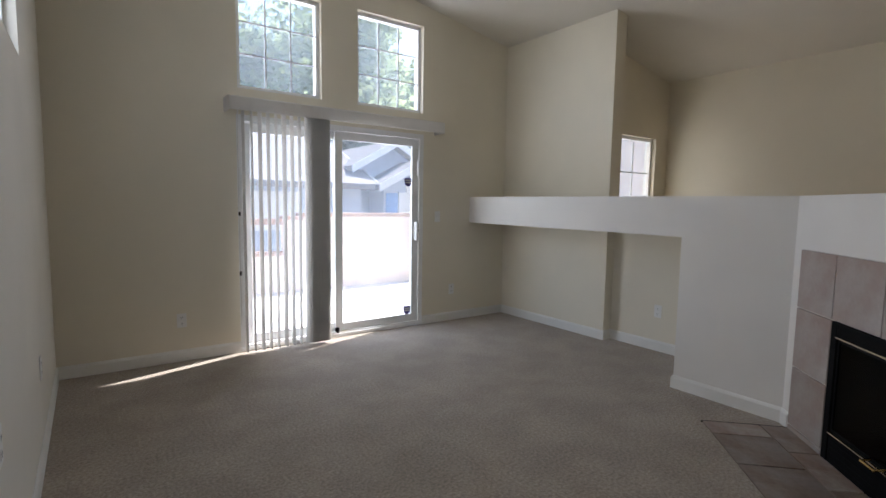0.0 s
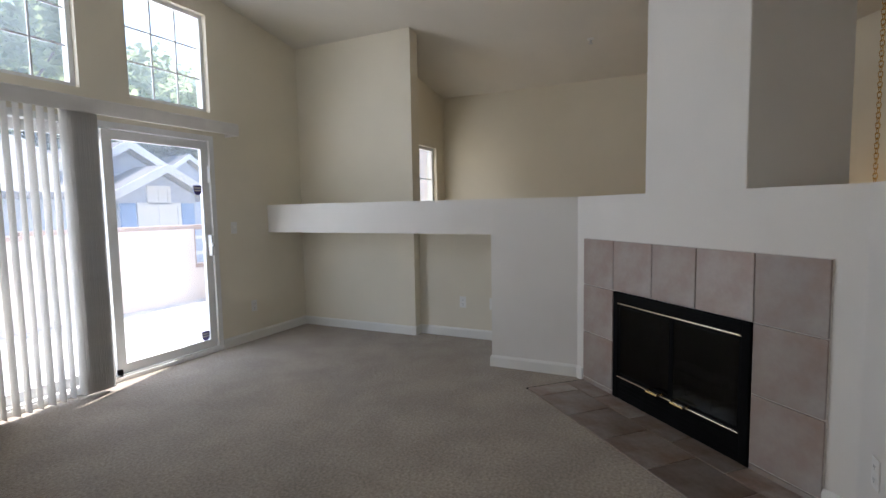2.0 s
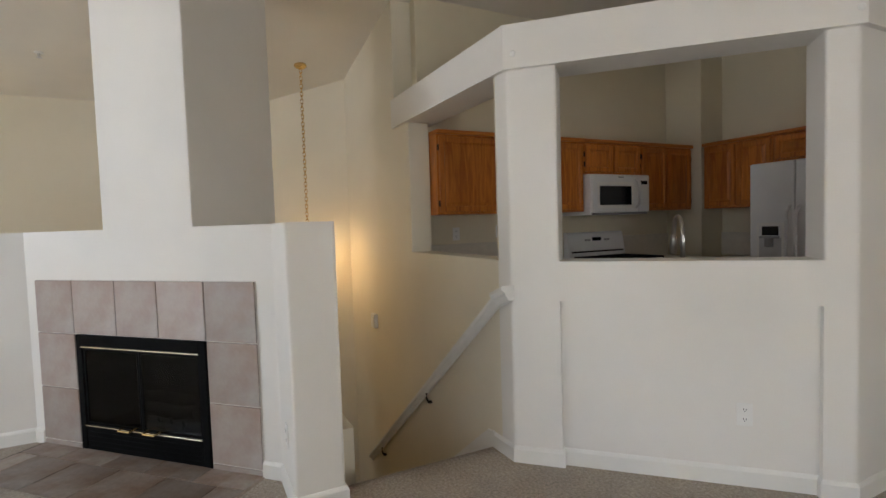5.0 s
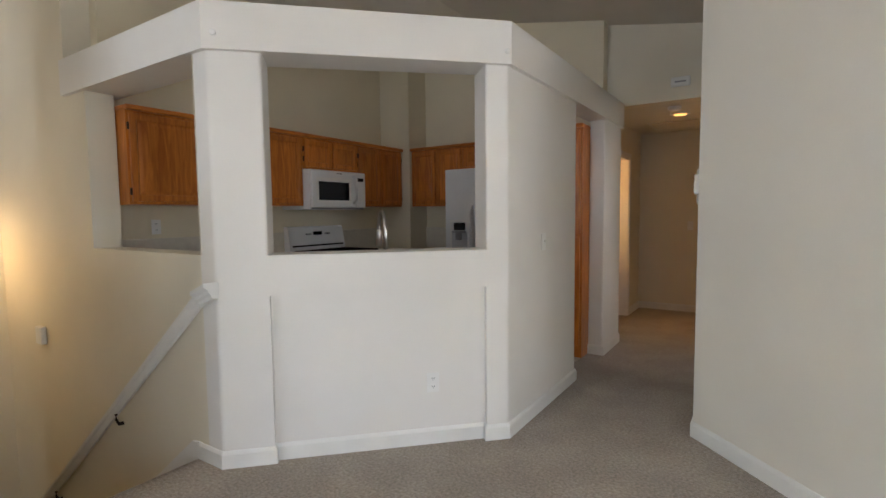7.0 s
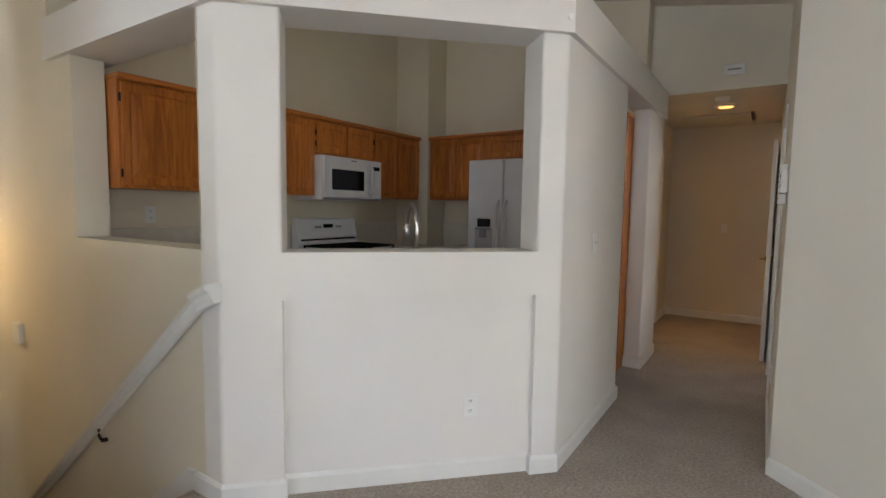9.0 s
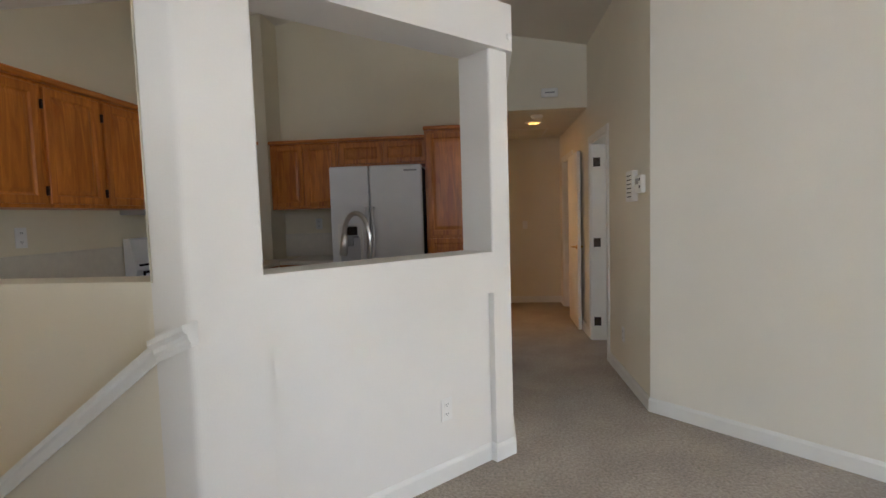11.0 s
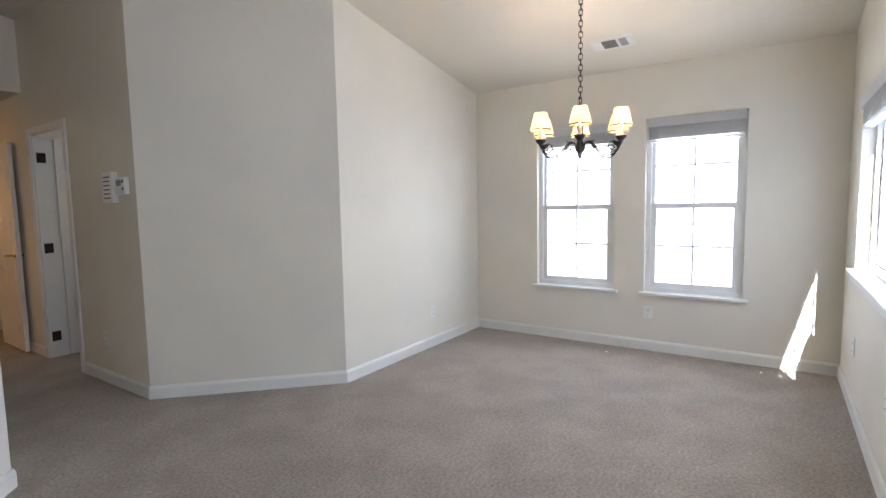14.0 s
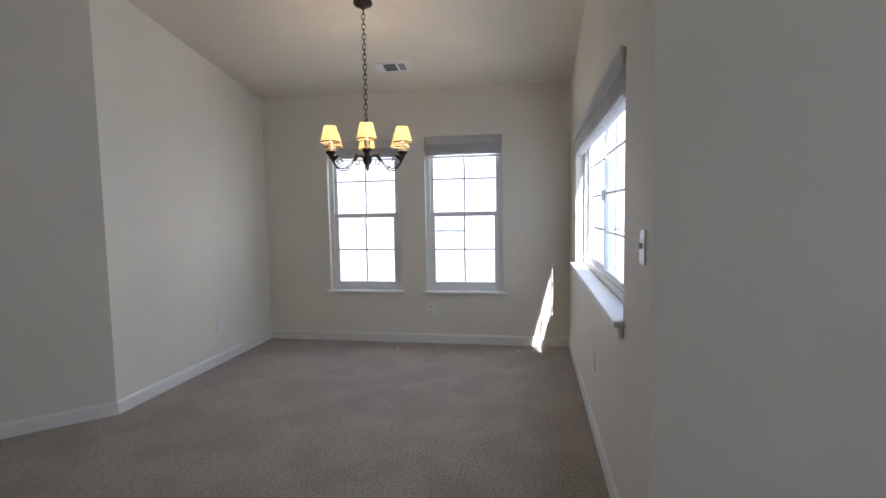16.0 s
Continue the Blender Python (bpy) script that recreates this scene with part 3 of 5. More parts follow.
def hung_window(name, m, w, h, label):
    """A single-hung window with a middle rail, bars, a stool and a raised blind."""
    ob = tagged(thing(name, m, label, "window"), kind="structure")
    part("window_frame", ring(w, h, 0.04, 0.05, 0.13), VINYLW, ob)
    zm = h * 0.505
    part("upper_sash", ring(w - 0.08, h - zm - 0.02, 0.03, 0.085, 0.11, 0.04, zm - 0.02), VINYLW, ob)
    part("lower_sash", ring(w - 0.08, zm - 0.02, 0.045, 0.058, 0.084, 0.04, 0.04), VINYLW, ob)
    bars(ob, m, w - 0.14, h - zm - 0.08, 2, 2, 0.086, 0.016, 0.010, z0=zm + 0.01, x0=0.07)
    bars(ob, m, w - 0.17, zm - 0.11, 2, 2, 0.059, 0.016, 0.010, z0=0.085, x0=0.085)
    pane(ob, 0.07, w - 0.07, zm, h - 0.06, 0.098)
    pane(ob, 0.08, w - 0.08, 0.08, zm - 0.02, 0.07)
    part("sash_lock", B(w / 2 - 0.025, w / 2 + 0.025, 0.035, 0.06, zm - 0.005, zm + 0.012, 0.003), VINYLW, ob)
    part("window_sill", B(-0.035, w + 0.035, -0.045, 0.06, -0.024, 0.0, 0.005), TRIM, ob)
    return ob


hung_window("window_5", pose(DW, -1.40, 0.535, 0, 0, 90), 0.765, 1.535, "white single-hung dining window with a raised blind")
hung_window("window_6", pose(DW, -0.37, 0.535, 0, 0, 90), 0.77, 1.535, "white single-hung dining window with a raised blind")


def raised_blind(m, w, h, n, label):
    """A faux-wood blind drawn up under its headrail; local x along the window, -y into the room."""
    ob = thing("raised_blind", m, label, "blind")
    part("headrail", B(0, w, -0.03, 0.03, -0.045, 0.0, 0.003), SLATW, ob)
    part("valance", B(-0.005, w + 0.005, -0.046, -0.034, -0.075, 0.006, 0.003), SLATW, ob, "white moulded valance strip")
    step = (h - 0.075) / n
    for i in range(n):
        z = -0.06 - step * (i + 0.5)
        dx = 0.002 * ((i * 7) % 5 - 2)
        part("slat", B(0.01 + dx, w - 0.01 + dx, -0.028, 0.026, z - 0.0016, z + 0.0016), SLATW, ob)
    part("bottom_rail", B(0.008, w - 0.008, -0.03, 0.028, -h - 0.012, -h + 0.006, 0.003), SLATW, ob)
    for x in (0.12 * w, 0.5 * w, 0.88 * w):
        part("ladder_tape", B(x - 0.002, x + 0.002, -0.033, -0.031, -h, -0.07), SLATW, ob)
    return ob


raised_blind(pose(DW - 0.03, -1.385, 2.068, 0, 0, 90), 0.735, 0.19, 17, "white faux-wood blind drawn up in the window")
raised_blind(pose(DW - 0.03, -0.355, 2.068, 0, 0, 90), 0.74, 0.19, 17, "white faux-wood blind drawn up in the window")
for x0, w in ((-2.85, 0.735), (-2.105, 0.735), (-1.36, 0.71)):
    raised_blind(pose(x0, DN + 0.025, 1.975), w, 0.18, 16, "white faux-wood blind drawn up in the wide window")

# wide dining window: sliding sashes
win = tagged(thing("window_7", pose(-2.86, DN, 0.885), "wide white sliding window with a deep sill", "window"), kind="structure")
ww, wh = 2.22, 1.095
part("window_frame", ring(ww, wh, 0.04, 0.07, 0.14), VINYLW, win)
for x0, x1, y in ((0.04, 1.12, 0.10), (1.09, ww - 0.04, 0.078)):
    part("sash", ring(x1 - x0, wh - 0.08, 0.038, y, y + 0.022, x0, 0.04), VINYLW, win)
    bars(win, None, x1 - x0 - 0.076, wh - 0.156, 3, 4, y + 0.006, 0.012, 0.008, z0=0.078, x0=x0 + 0.038)
    pane(win, x0 + 0.038, x1 - 0.038, 0.078, wh - 0.078, y + 0.009)
part("sash_lock", B(1.095, 1.115, 0.06, 0.078, 0.5, 0.57, 0.004), VINYLW, win)
part("window_sill", B(-0.04, ww + 0.04, -0.045, 0.07, -0.026, 0.0, 0.006), TRIM, win, "white painted window stool")
part("apron", B(-0.02, ww + 0.02, -0.022, -0.001, -0.075, -0.027, 0.005), TRIM, win)

# sliding glass door
sl = tagged(thing("door_1", pose(1.12, N, 0.0), "white sliding glass door to the patio, closed", "door"), kind="structure")
part("door_frame", ring(1.90, 2.06, 0.05, 0.0, 0.12), VINYLW, sl)
part("threshold", B(0.0, 1.9, -0.012, 0.0, 0.0, 0.035, 0.004), VINYLW, sl)


def door_panel(x0, x1, y, name):
    p = part(name, ring(x1 - x0, 1.955, 0.075, y, y + 0.035, x0, 0.05), VINYLW, sl)
    g = part("pane", B(x0 + 0.075, x1 - 0.075, y + 0.014, y + 0.02, 0.125, 1.93), GLASS, p)
    g.visible_shadow = False
    return p


door_panel(0.05, 0.985, 0.07, "fixed_panel")
mv = door_panel(0.90, 1.85, 0.025, "sliding_panel")
bm = B(1.80, 1.825, -0.03, 0.02, 0.93, 1.13, 0.005)
part("pull_handle", bm, VINYLW, mv)
part("latch", B(1.802, 1.822, -0.045, -0.028, 1.02, 1.05, 0.003), CHROME, mv)
part("foot_bolt", B(0.895, 0.93, 0.0, 0.03, 0.03, 0.09, 0.004), BLACK, mv, "small black foot bolt")
part("security_lock", B(1.828, 1.85, -0.02, 0.02, 1.62, 1.78, 0.004), VINYLW, mv)
for z, x in ((0.17, 1.728), (1.55, 1.728)):
    st = thing("sticker", pose(1.12 + x, N + 0.034, z), "small dark blue shield sticker on the door glass", "sticker", "stickers on the slider")
    bm = bmesh.new()
    vs = [bm.verts.new((px, -0.001, pz)) for px, pz in ((-0.042, 0.045), (0.042, 0.045), (0.042, -0.015), (0.026, -0.036), (0, -0.046), (-0.026, -0.036), (-0.042, -0.015))]
    bm.faces.new(vs)
    r = bmesh.ops.extrude_face_region(bm, geom=bm.faces[:])
    bmesh.ops.translate(bm, vec=(0, 0.0015, 0), verts=[v for v in r["geom"] if isinstance(v, bmesh.types.BMVert)])
    part("shield", bm, PURPLE, st)
    for dz in (0.020, -0.004):
        part("stripe", B(-0.034, 0.034, -0.0025, -0.0012, dz - 0.006, dz + 0.006), PLAST, st, "white lettering bar")

# vertical blinds
vb = thing("vertical_blinds", pose(0.022, 4.475, 0), "white vinyl vertical blinds part drawn across the slider", "blinds")
part("headrail_valance", B(1.0, 3.14, -0.065, -0.052, 2.065, 2.175, 0.004), SLAT, vb, "pale vinyl valance over the slider")
for x in (1.0, 3.128):
    part("valance_return", B(x, x + 0.012, -0.052, 0.12, 2.065, 2.175), SLAT, vb)
part("valance_top", B(1.0, 3.14, -0.052, 0.12, 2.172, 2.178), SLAT, vb)
part("track", B(1.03, 3.11, -0.02, 0.025, 2.105, 2.14, 0.004), VINYLW, vb)


def vane(x, turn):
    bm = bmesh.new()
    seg, w = 8, 0.089
    rows = []
    for z in (0.03, 2.10):
        rows.append([bm.verts.new(((i / seg - 0.5) * w, 0.006 * math.cos((i / seg - 0.5) * math.pi), z)) for i in range(seg + 1)])
    for i in range(seg):
        bm.faces.new((rows[0][i], rows[0][i + 1], rows[1][i + 1], rows[1][i]))
    r = bmesh.ops.extrude_face_region(bm, geom=bm.faces[:])
    bmesh.ops.translate(bm, vec=(0, 0.0012, 0), verts=[v for v in r["geom"] if isinstance(v, bmesh.types.BMVert)])
    v = part("vane", bm, SLAT, vb, smooth=False)
    v.matrix_basis = pose(x, 0, 0, 0, 0, turn)


for i in range(-1, 8):
    vane(1.19 + i * 0.068, 92 + 4 * ((i * 5) % 3 - 1))
for i in range(17):
    vane(1.695 + i * 0.0105, 97 + 3 * ((i * 7) % 3 - 1))
part("wand", tube(bmesh.new(), [(1.075, -0.03, 2.09), (1.07, -0.035, 1.3), (1.075, -0.03, 0.28)], 0.005), SLAT, vb)
for z in (1.22, 0.72):
    part("wand_joint", lathe(bmesh.new(), [(0.004, -0.02), (0.009, -0.012), (0.009, 0.012), (0.004, 0.02)], 10, (1.072, -0.034, z)), BRONZE, vb)


def casing(parent, w, h, y, t=0.06, d=0.016, mat=None):
    """Door trim on one wall face; local x along the wall, room towards -y."""
    for x in (-t, w):
        part("casing", B(x, x + t, y - d, y, 0, h + t, 0.004), mat or TRIM, parent)
    part("casing", B(0, w, y - d, y, h, h + t, 0.004), mat or TRIM, parent)


def door_leaf(parent, m, w, h, label):
    leaf = part("door_leaf", B(0, w, 0, 0.035, 0.01, h, 0.003), TRIM, parent, label)
    leaf.matrix_basis = m
    for z0, z1 in ((0.12, 0.85), (0.98, 1.45), (1.56, h - 0.10)):
        for x0, x1 in ((0.09, w / 2 - 0.04), (w / 2 + 0.04, w - 0.09)):
            for y in (-0.004, 0.035):
                part("raised_panel", B(x0, x1, y, y + 0.004, z0, z1, 0.0018), TRIM, leaf)
    for s, y in ((-1, -0.0), (1, 0.035)):
        bm = tube(bmesh.new(), [(w - 0.06, y, 0.95), (w - 0.06, y + s * 0.045, 0.95), (w - 0.16, y + s * 0.05, 0.945)], [0.010, 0.009, 0.007])
        part("lever_handle", bm, BRASS, leaf, "brass lever handle")
        rose = lathe(bmesh.new(), [(0.028, -0.006), (0.028, 0.0), (0.02, 0.006)], 16)
        r = part("rose", rose, BRASS, leaf)
        r.matrix_basis = pose(w - 0.06, y + s * 0.003, 0.95, 90)
    return leaf


def hinges(parent, x, y, h):
    for z in (0.2, h / 2, h - 0.2):
        bm = B(x - 0.004, x + 0.004, y - 0.03, y + 0.03, z - 0.045, z + 0.045)
        tube(bm, [(x, y - 0.033, z - 0.047), (x, y - 0.033, z + 0.047)], 0.006)
        part("hinge", bm, BRONZE, parent, "dark hinge")


def doorway(name, m, w, label, leaf_pose=None, hinge_at=None):
    ob = tagged(thing(name, m, label, "door"), kind="structure")
    casing(ob, w, 2.05, 0.0)
    part("jamb", B(-0.001, 0.018, 0.0, TH, 0, 2.05), TRIM, ob)
    part("jamb", B(w - 0.018, w + 0.001, 0.0, TH, 0, 2.05), TRIM, ob)
    part("jamb", B(0.018, w - 0.018, 0.0, TH, 2.032, 2.05), TRIM, ob)
    if leaf_pose is not None:
        door_leaf(ob, leaf_pose, w - 0.045, 2.02, "white six-panel door with a brass lever, standing open")
    if hinge_at is not None:
        hinges(ob, hinge_at, 0.06, 2.05)
    return ob


# hall west: room at +x, so local x runs along +y turned: local y points to -x
doorway("door_2", pose(HW, -4.97, 0, 0, 0, 90), 0.73, "white-trimmed doorway off the hall with an open door", pose(0.06, 0.145, 0, 0, 0, 86), 0.02)
doorway("door_3", pose(HW, -6.84, 0, 0, 0, 90), 0.75, "white-trimmed hallway doorway, its panelled door swung into the hall", pose(0.76, -0.055, 0, 0, 0, -1), None)
doorway("door_4", pose(0.78, -5.79, 0, 0, 0, -90), 0.73, "white-trimmed doorway to a lit room off the hall", None, 0.02)
# plain rooms behind the doorways
bm = bmesh.new()
wall(bm, "y", -7.34, -3.9, -2.75, -2.6, -0.3, 2.5, [(-5.1, -4.1, 0.9, 2.1)])
box(bm, -2.6, HW - TH, -3.9, -3.8, -0.3, 2.5)
box(bm, -2.6, HW - TH, -7.34, -7.2, -0.3, 2.5)
box(bm, -2.6, HW - TH, -5.5, -5.4, -0.3, 2.44)
box(bm, -2.75, HW - TH, -5.27, -3.8, 2.44, 2.5)
structure("wall_side_rooms", bm, PAINT, "plain cream walls of the rooms off the hall", "wall")
bm = bmesh.new()
box(bm, 2.05, 2.2, -7.19, -5.10, -0.3, 2.5)
box(bm, 0.97, 2.05, -5.14, -5.10, 0.0, 2.44)
structure("wall_bath", bm, PAINT, "plain cream walls of the room off the hall", "wall")

# ---- fireplace ----
JOINT = 0.007


def tile_piece(parent, m, w, d, mat, t=0.012, name="tile"):
    """One bevelled tile lying in local x and z, its face towards -y."""
    bm = B(JOINT / 2, w - JOINT / 2, -t, 0.0, JOINT / 2, d - JOINT / 2, 0.0025)
    ob = part(name, bm, mat, parent)
    ob.matrix_basis = m
    return ob


sur = thing("fireplace_surround", fp_pose(0, 0, 0, FPC), "mottled taupe tile surround on the fireplace wall", "fireplace surround")
ED = [3.325, 2.985, 2.62, 2.284, 1.931, 1.58]
ZR = [0.043, 0.397, 0.755, 1.10]
part("grout_bed", ring(ED[0] - ED[5], ZR[3], 0.01, -0.005, -0.0005, -ED[0], 0.0), GROUT, sur)
bm = bmesh.new()
box(bm, -ED[0] + 0.01, -U1 - 0.002, -0.0048, -0.0006, 0.01, ZR[3] - 0.01)
box(bm, -U0 + 0.002, -ED[5] - 0.01, -0.0048, -0.0006, 0.01, ZR[3] - 0.01)
box(bm, -U1 - 0.002, -U0 + 0.002, -0.0048, -0.0006, FH + 0.003, ZR[3] - 0.01)
part("grout_bed", bm, GROUT, sur)
for i in range(5):
    tile_piece(sur, pose(-ED[i], -0.004, ZR[2]), ED[i] - ED[i + 1], ZR[3] - ZR[2], TILE)
for i in (0, 4):
    for j in (0, 1):
        tile_piece(sur, pose(-ED[i], -0.004, ZR[j]), ED[i] - ED[i + 1], ZR[j + 1] - ZR[j], TILE)
    tile_piece(sur, pose(-ED[i], -0.004, 0.006), ED[i] - ED[i + 1], 0.035, TILE, name="skirt_tile")

he = thing("hearth", fp_pose(0, 0, 0, FPC), "dark slate-look tile hearth set in the carpet", "hearth")
part("grout_bed", B(-3.325, -1.575, -0.487, -0.012, 0.0, 0.007), GROUTD, he)
for x in (-3.331,):
    part("edge_strip", B(x, x + 0.005, -0.5, -0.01, 0.0, 0.012), BLACK, he, "dark metal edge strip")
for u in range(5):
    tile_piece(he, pose(-ED[u], -0.170, 0.008, -90), ED[u] - ED[u + 1], 0.158, HEARTH, 0.006)
cut = [3.325, 3.15, 2.80, 2.45, 2.10, 1.75, 1.58]
for p, q in zip(cut, cut[1:]):
    tile_piece(he, pose(-p, -0.50, 0.008, -90), p - q, 0.33, HEARTH, 0.006)

fb = thing("firebox", fp_pose(U1, 0, 0, FPC), "black metal fireplace insert with glass doors and brass trim", "fireplace")
FW = U1 - U0
bm = bmesh.new()
box(bm, 0.004, 0.015, 0.01, 0.39, 0.0, FH - 0.002)
box(bm, FW - 0.015, FW - 0.004, 0.01, 0.39, 0.0, FH - 0.002)
box(bm, 0.015, FW - 0.015, 0.375, 0.39, 0.0, FH - 0.002)
box(bm, 0.015, FW - 0.015, 0.01, 0.375, FH - 0.014, FH - 0.002)
box(bm, 0.015, FW - 0.015, 0.01, 0.375, 0.12, 0.135)
part("liner", bm, SOOT, fb)
bm = bmesh.new()
box(bm, 0.0, 0.05, -0.02, 0.02, 0.0, FH, 0.004)
box(bm, FW - 0.05, FW, -0.02, 0.02, 0.0, FH, 0.004)
box(bm, 0.05, FW - 0.05, -0.02, 0.02, FH - 0.07, FH, 0.004)
box(bm, 0.05, FW - 0.05, -0.016, 0.02, 0.0, 0.165, 0.004)
part("face_frame", bm, BLACK, fb)
for i in range(4):
    part("vent_louver", B(0.07, FW - 0.07, -0.019, -0.015, 0.03 + i * 0.03, 0.042 + i * 0.03), BLACK, fb)
part("brass_strip", B(0.05, FW - 0.05, -0.026, -0.014, FH - 0.080, FH - 0.071, 0.002), PALEBRASS, fb, "polished brass strip")
part("brass_strip", B(0.05, FW - 0.05, -0.026, -0.014, 0.166, 0.174, 0.002), PALEBRASS, fb, "polished brass strip")
for x0, x1 in ((0.052, FW / 2 - 0.002), (FW / 2 + 0.002, FW - 0.052)):
    d = part("glass_door", ring(x1 - x0, FH - 0.26, 0.014, -0.012, 0.0, x0, 0.176), BLACK, fb)
    g = part("pane", B(x0 + 0.014, x1 - 0.014, -0.008, -0.004, 0.19, FH - 0.098), FIREGLASS, d)
    g.visible_shadow = False
    xc = FW / 2 + (-0.10 if x0 < 0.1 else 0.10)
    part("pull", tube(bmesh.new(), [(xc - 0.05, -0.015, 0.19), (xc - 0.045, -0.06, 0.18), (xc + 0.045, -0.06, 0.18), (xc + 0.05, -0.015, 0.19)], 0.0065, 10), BRASS, d, "brass door pull")
gr = thing("log_grate", fp_pose(U1 - FW / 2, 0.2, 0.135, FPC), "dark iron grate with charred logs inside the firebox", "grate")
for i in range(5):
    part("grate_bar", tube(bmesh.new(), [(-0.2 + i * 0.1, -0.1, 0.09), (-0.2 + i * 0.1, -0.09, 0.05), (-0.2 + i * 0.1, 0.1, 0.05)], 0.008), BLACK, gr)
for y, z, r in ((-0.04, 0.1, 0.042), (0.05, 0.1, 0.045), (0.0, 0.17, 0.038)):
    part("log", tube(bmesh.new(), [(-0.24, y, z), (-0.08, y + 0.01, z + 0.006), (0.09, y - 0.008, z), (0.23, y + 0.012, z + 0.008)], [r * 0.9, r, r * 0.97, r * 0.85], 12), SOOT, gr)
for x in (-0.16, 0.16):
    part("grate_leg", tube(bmesh.new(), [(x, -0.06, 0.05), (x, -0.06, 0.0)], 0.008), BLACK, gr)
    part("grate_leg", tube(bmesh.new(), [(x, 0.08, 0.05), (x, 0.08, 0.0)], 0.008), BLACK, gr)

# ---- kitchen ----


def cab_door(parent, m, w, h, mat=None):
    """An oak door: bevelled stiles and rails round a recessed panel with a sloping edge; face towards -y."""
    s = 0.05
    bm = bmesh.new()
    steps = [(0.0, 0.0), (0.0, -0.016), (0.004, -0.02), (s - 0.008, -0.02), (s, -0.012), (s + 0.004, -0.006), (s + 0.03, -0.012)]
    rings = [[bm.verts.new(p) for p in ((i, y, i), (w - i, y, i), (w - i, y, h - i), (i, y, h - i))] for i, y in steps]
    for A, C in zip(rings[:5], rings[1:5]):
        for q in range(4):
            bm.faces.new((A[q], A[(q + 1) % 4], C[(q + 1) % 4], C[q]))
    d = part("door", bm, mat or OAK, parent)
    d.matrix_basis = m
    bm = bmesh.new()
    rings = [[bm.verts.new(p) for p in ((i, y, i), (w - i, y, i), (w - i, y, h - i), (i, y, h - i))] for i, y in ((s - 0.002, -0.002), (s - 0.002, -0.009), (s + 0.006, -0.007), (s + 0.03, -0.013))]
    for A, C in zip(rings, rings[1:]):
        for q in range(4):
            bm.faces.new((A[q], A[(q + 1) % 4], C[(q + 1) % 4], C[q]))
    bm.faces.new(rings[-1])
    part("panel", bm, OAK, d)
    return d


def cabinet(name, m, w, h, dep, doors, label, top=True, hinge=False):
    """Local x along the wall, y into it, z up; front at y = 0."""
    ob = thing(name, m, label, "cabinet", "oak wall cabinets" if name == "wall_cabinet" else "")
    part("body", B(0.001, w - 0.001, 0.0, dep, 0, h), OAK, ob)
    if top:
        part("crown", B(-0.006, w + 0.006, -0.034, dep, h, h + 0.035, 0.008), OAKH, ob, "oak crown strip")
    gap = 0.018
    dw = (w - gap * (doors + 1)) / doors
    for i in range(doors):
        x = gap + i * (dw + gap)
        d = cab_door(ob, pose(x, -0.001, 0.02), dw, h - 0.04)
        if hinge:
            hx = -0.006 if i % 2 == 0 else dw + 0.006
            for z in (0.07, h - 0.13):
                part("hinge", B(hx - 0.006, hx + 0.006, -0.014, 0.0, z - 0.025, z + 0.025, 0.002), BRONZE, d, "dark bronze hinge")
    return ob


CT, CB = 2.115, 1.46
# range wall (x = 3.32), fronts face -x; local x runs towards -y
east = lambda y, z: pose(3.00, y, z, 0, 0, -90)
for y, w, z, h, n in ((-1.51, 0.64, CB, CT - CB, 1), (-2.15, 0.41, CB, CT - CB, 1), (-2.56, 0.50, CB, CT - CB, 1), (-3.06, 0.76, 1.82, CT - 1.82, 2), (-3.82, 0.77, CB, CT - CB, 2)):
    cabinet("wall_cabinet", east(y, z), w, h, 0.315, n, "honey oak wall cabinet with raised-panel doors", hinge=True)
# fridge wall (y = -4.95), fronts face +y; local x runs towards -x
south = lambda x, z, y=-4.63: pose(x, y, z, 0, 0, 180)
cabinet("wall_cabinet", south(2.87, CB), 0.71, CT - CB, 0.315, 2, "honey oak wall cabinet with raised-panel doors")
cabinet("wall_cabinet", south(2.155, 1.87), 0.905, CT - 1.87, 0.315, 2, "short honey oak cabinet over the refrigerator")
pan = cabinet("pantry_cabinet", south(1.245, 0.0, -4.32), 0.555, 2.14, 0.62, 1, "tall honey oak pantry cabinet beside the refrigerator")
for c in list(pan.children):
    if c.name.startswith("door"):
        for g in list(c.children):
            bpy.data.objects.remove(g)
        bpy.data.objects.remove(c)
cab_door(pan, pose(0.02, -0.001, 1.17), 0.515, 0.94)
cab_door(pan, pose(0.02, -0.001, 0.12), 0.515, 1.02)


def base_run(m, w, doors, label):
    ob = thing("base_cabinet", m, label, "cabinet", "oak base cabinets")
    part("body", B(0.001, w - 0.001, 0.0, 0.58, 0.10, 0.915), OAK, ob)
    part("toe_kick", B(0.001, w - 0.001, 0.06, 0.58, 0.004, 0.10), BLACK, ob)
    dw = (w - 0.02 * (doors + 1)) / doors
    for i in range(doors):
        cab_door(ob, pose(0.02 + i * (dw + 0.02), -0.001, 0.12), dw, 0.56)
        dr = part("drawer_front", B(0.02 + i * (dw + 0.02), 0.02 + i * (dw + 0.02) + dw, -0.02, -0.001, 0.70, 0.845, 0.004), OAKH, ob)
    return ob


base_run(pose(2.72, -1.51, 0, 0, 0, -90), 1.54, 3, "honey oak base cabinets under the counter")
base_run(pose(2.72, -3.83, 0, 0, 0, -90), 0.52, 1, "honey oak base cabinet beside the range")
base_run(pose(2.71, -4.36, 0, 0, 0, 180), 0.56, 1, "honey oak base cabinet beside the refrigerator")
bm = bmesh.new()
box(bm, 2.69, 3.318, -3.055, -1.505, 0.916, 0.955, 0.006)
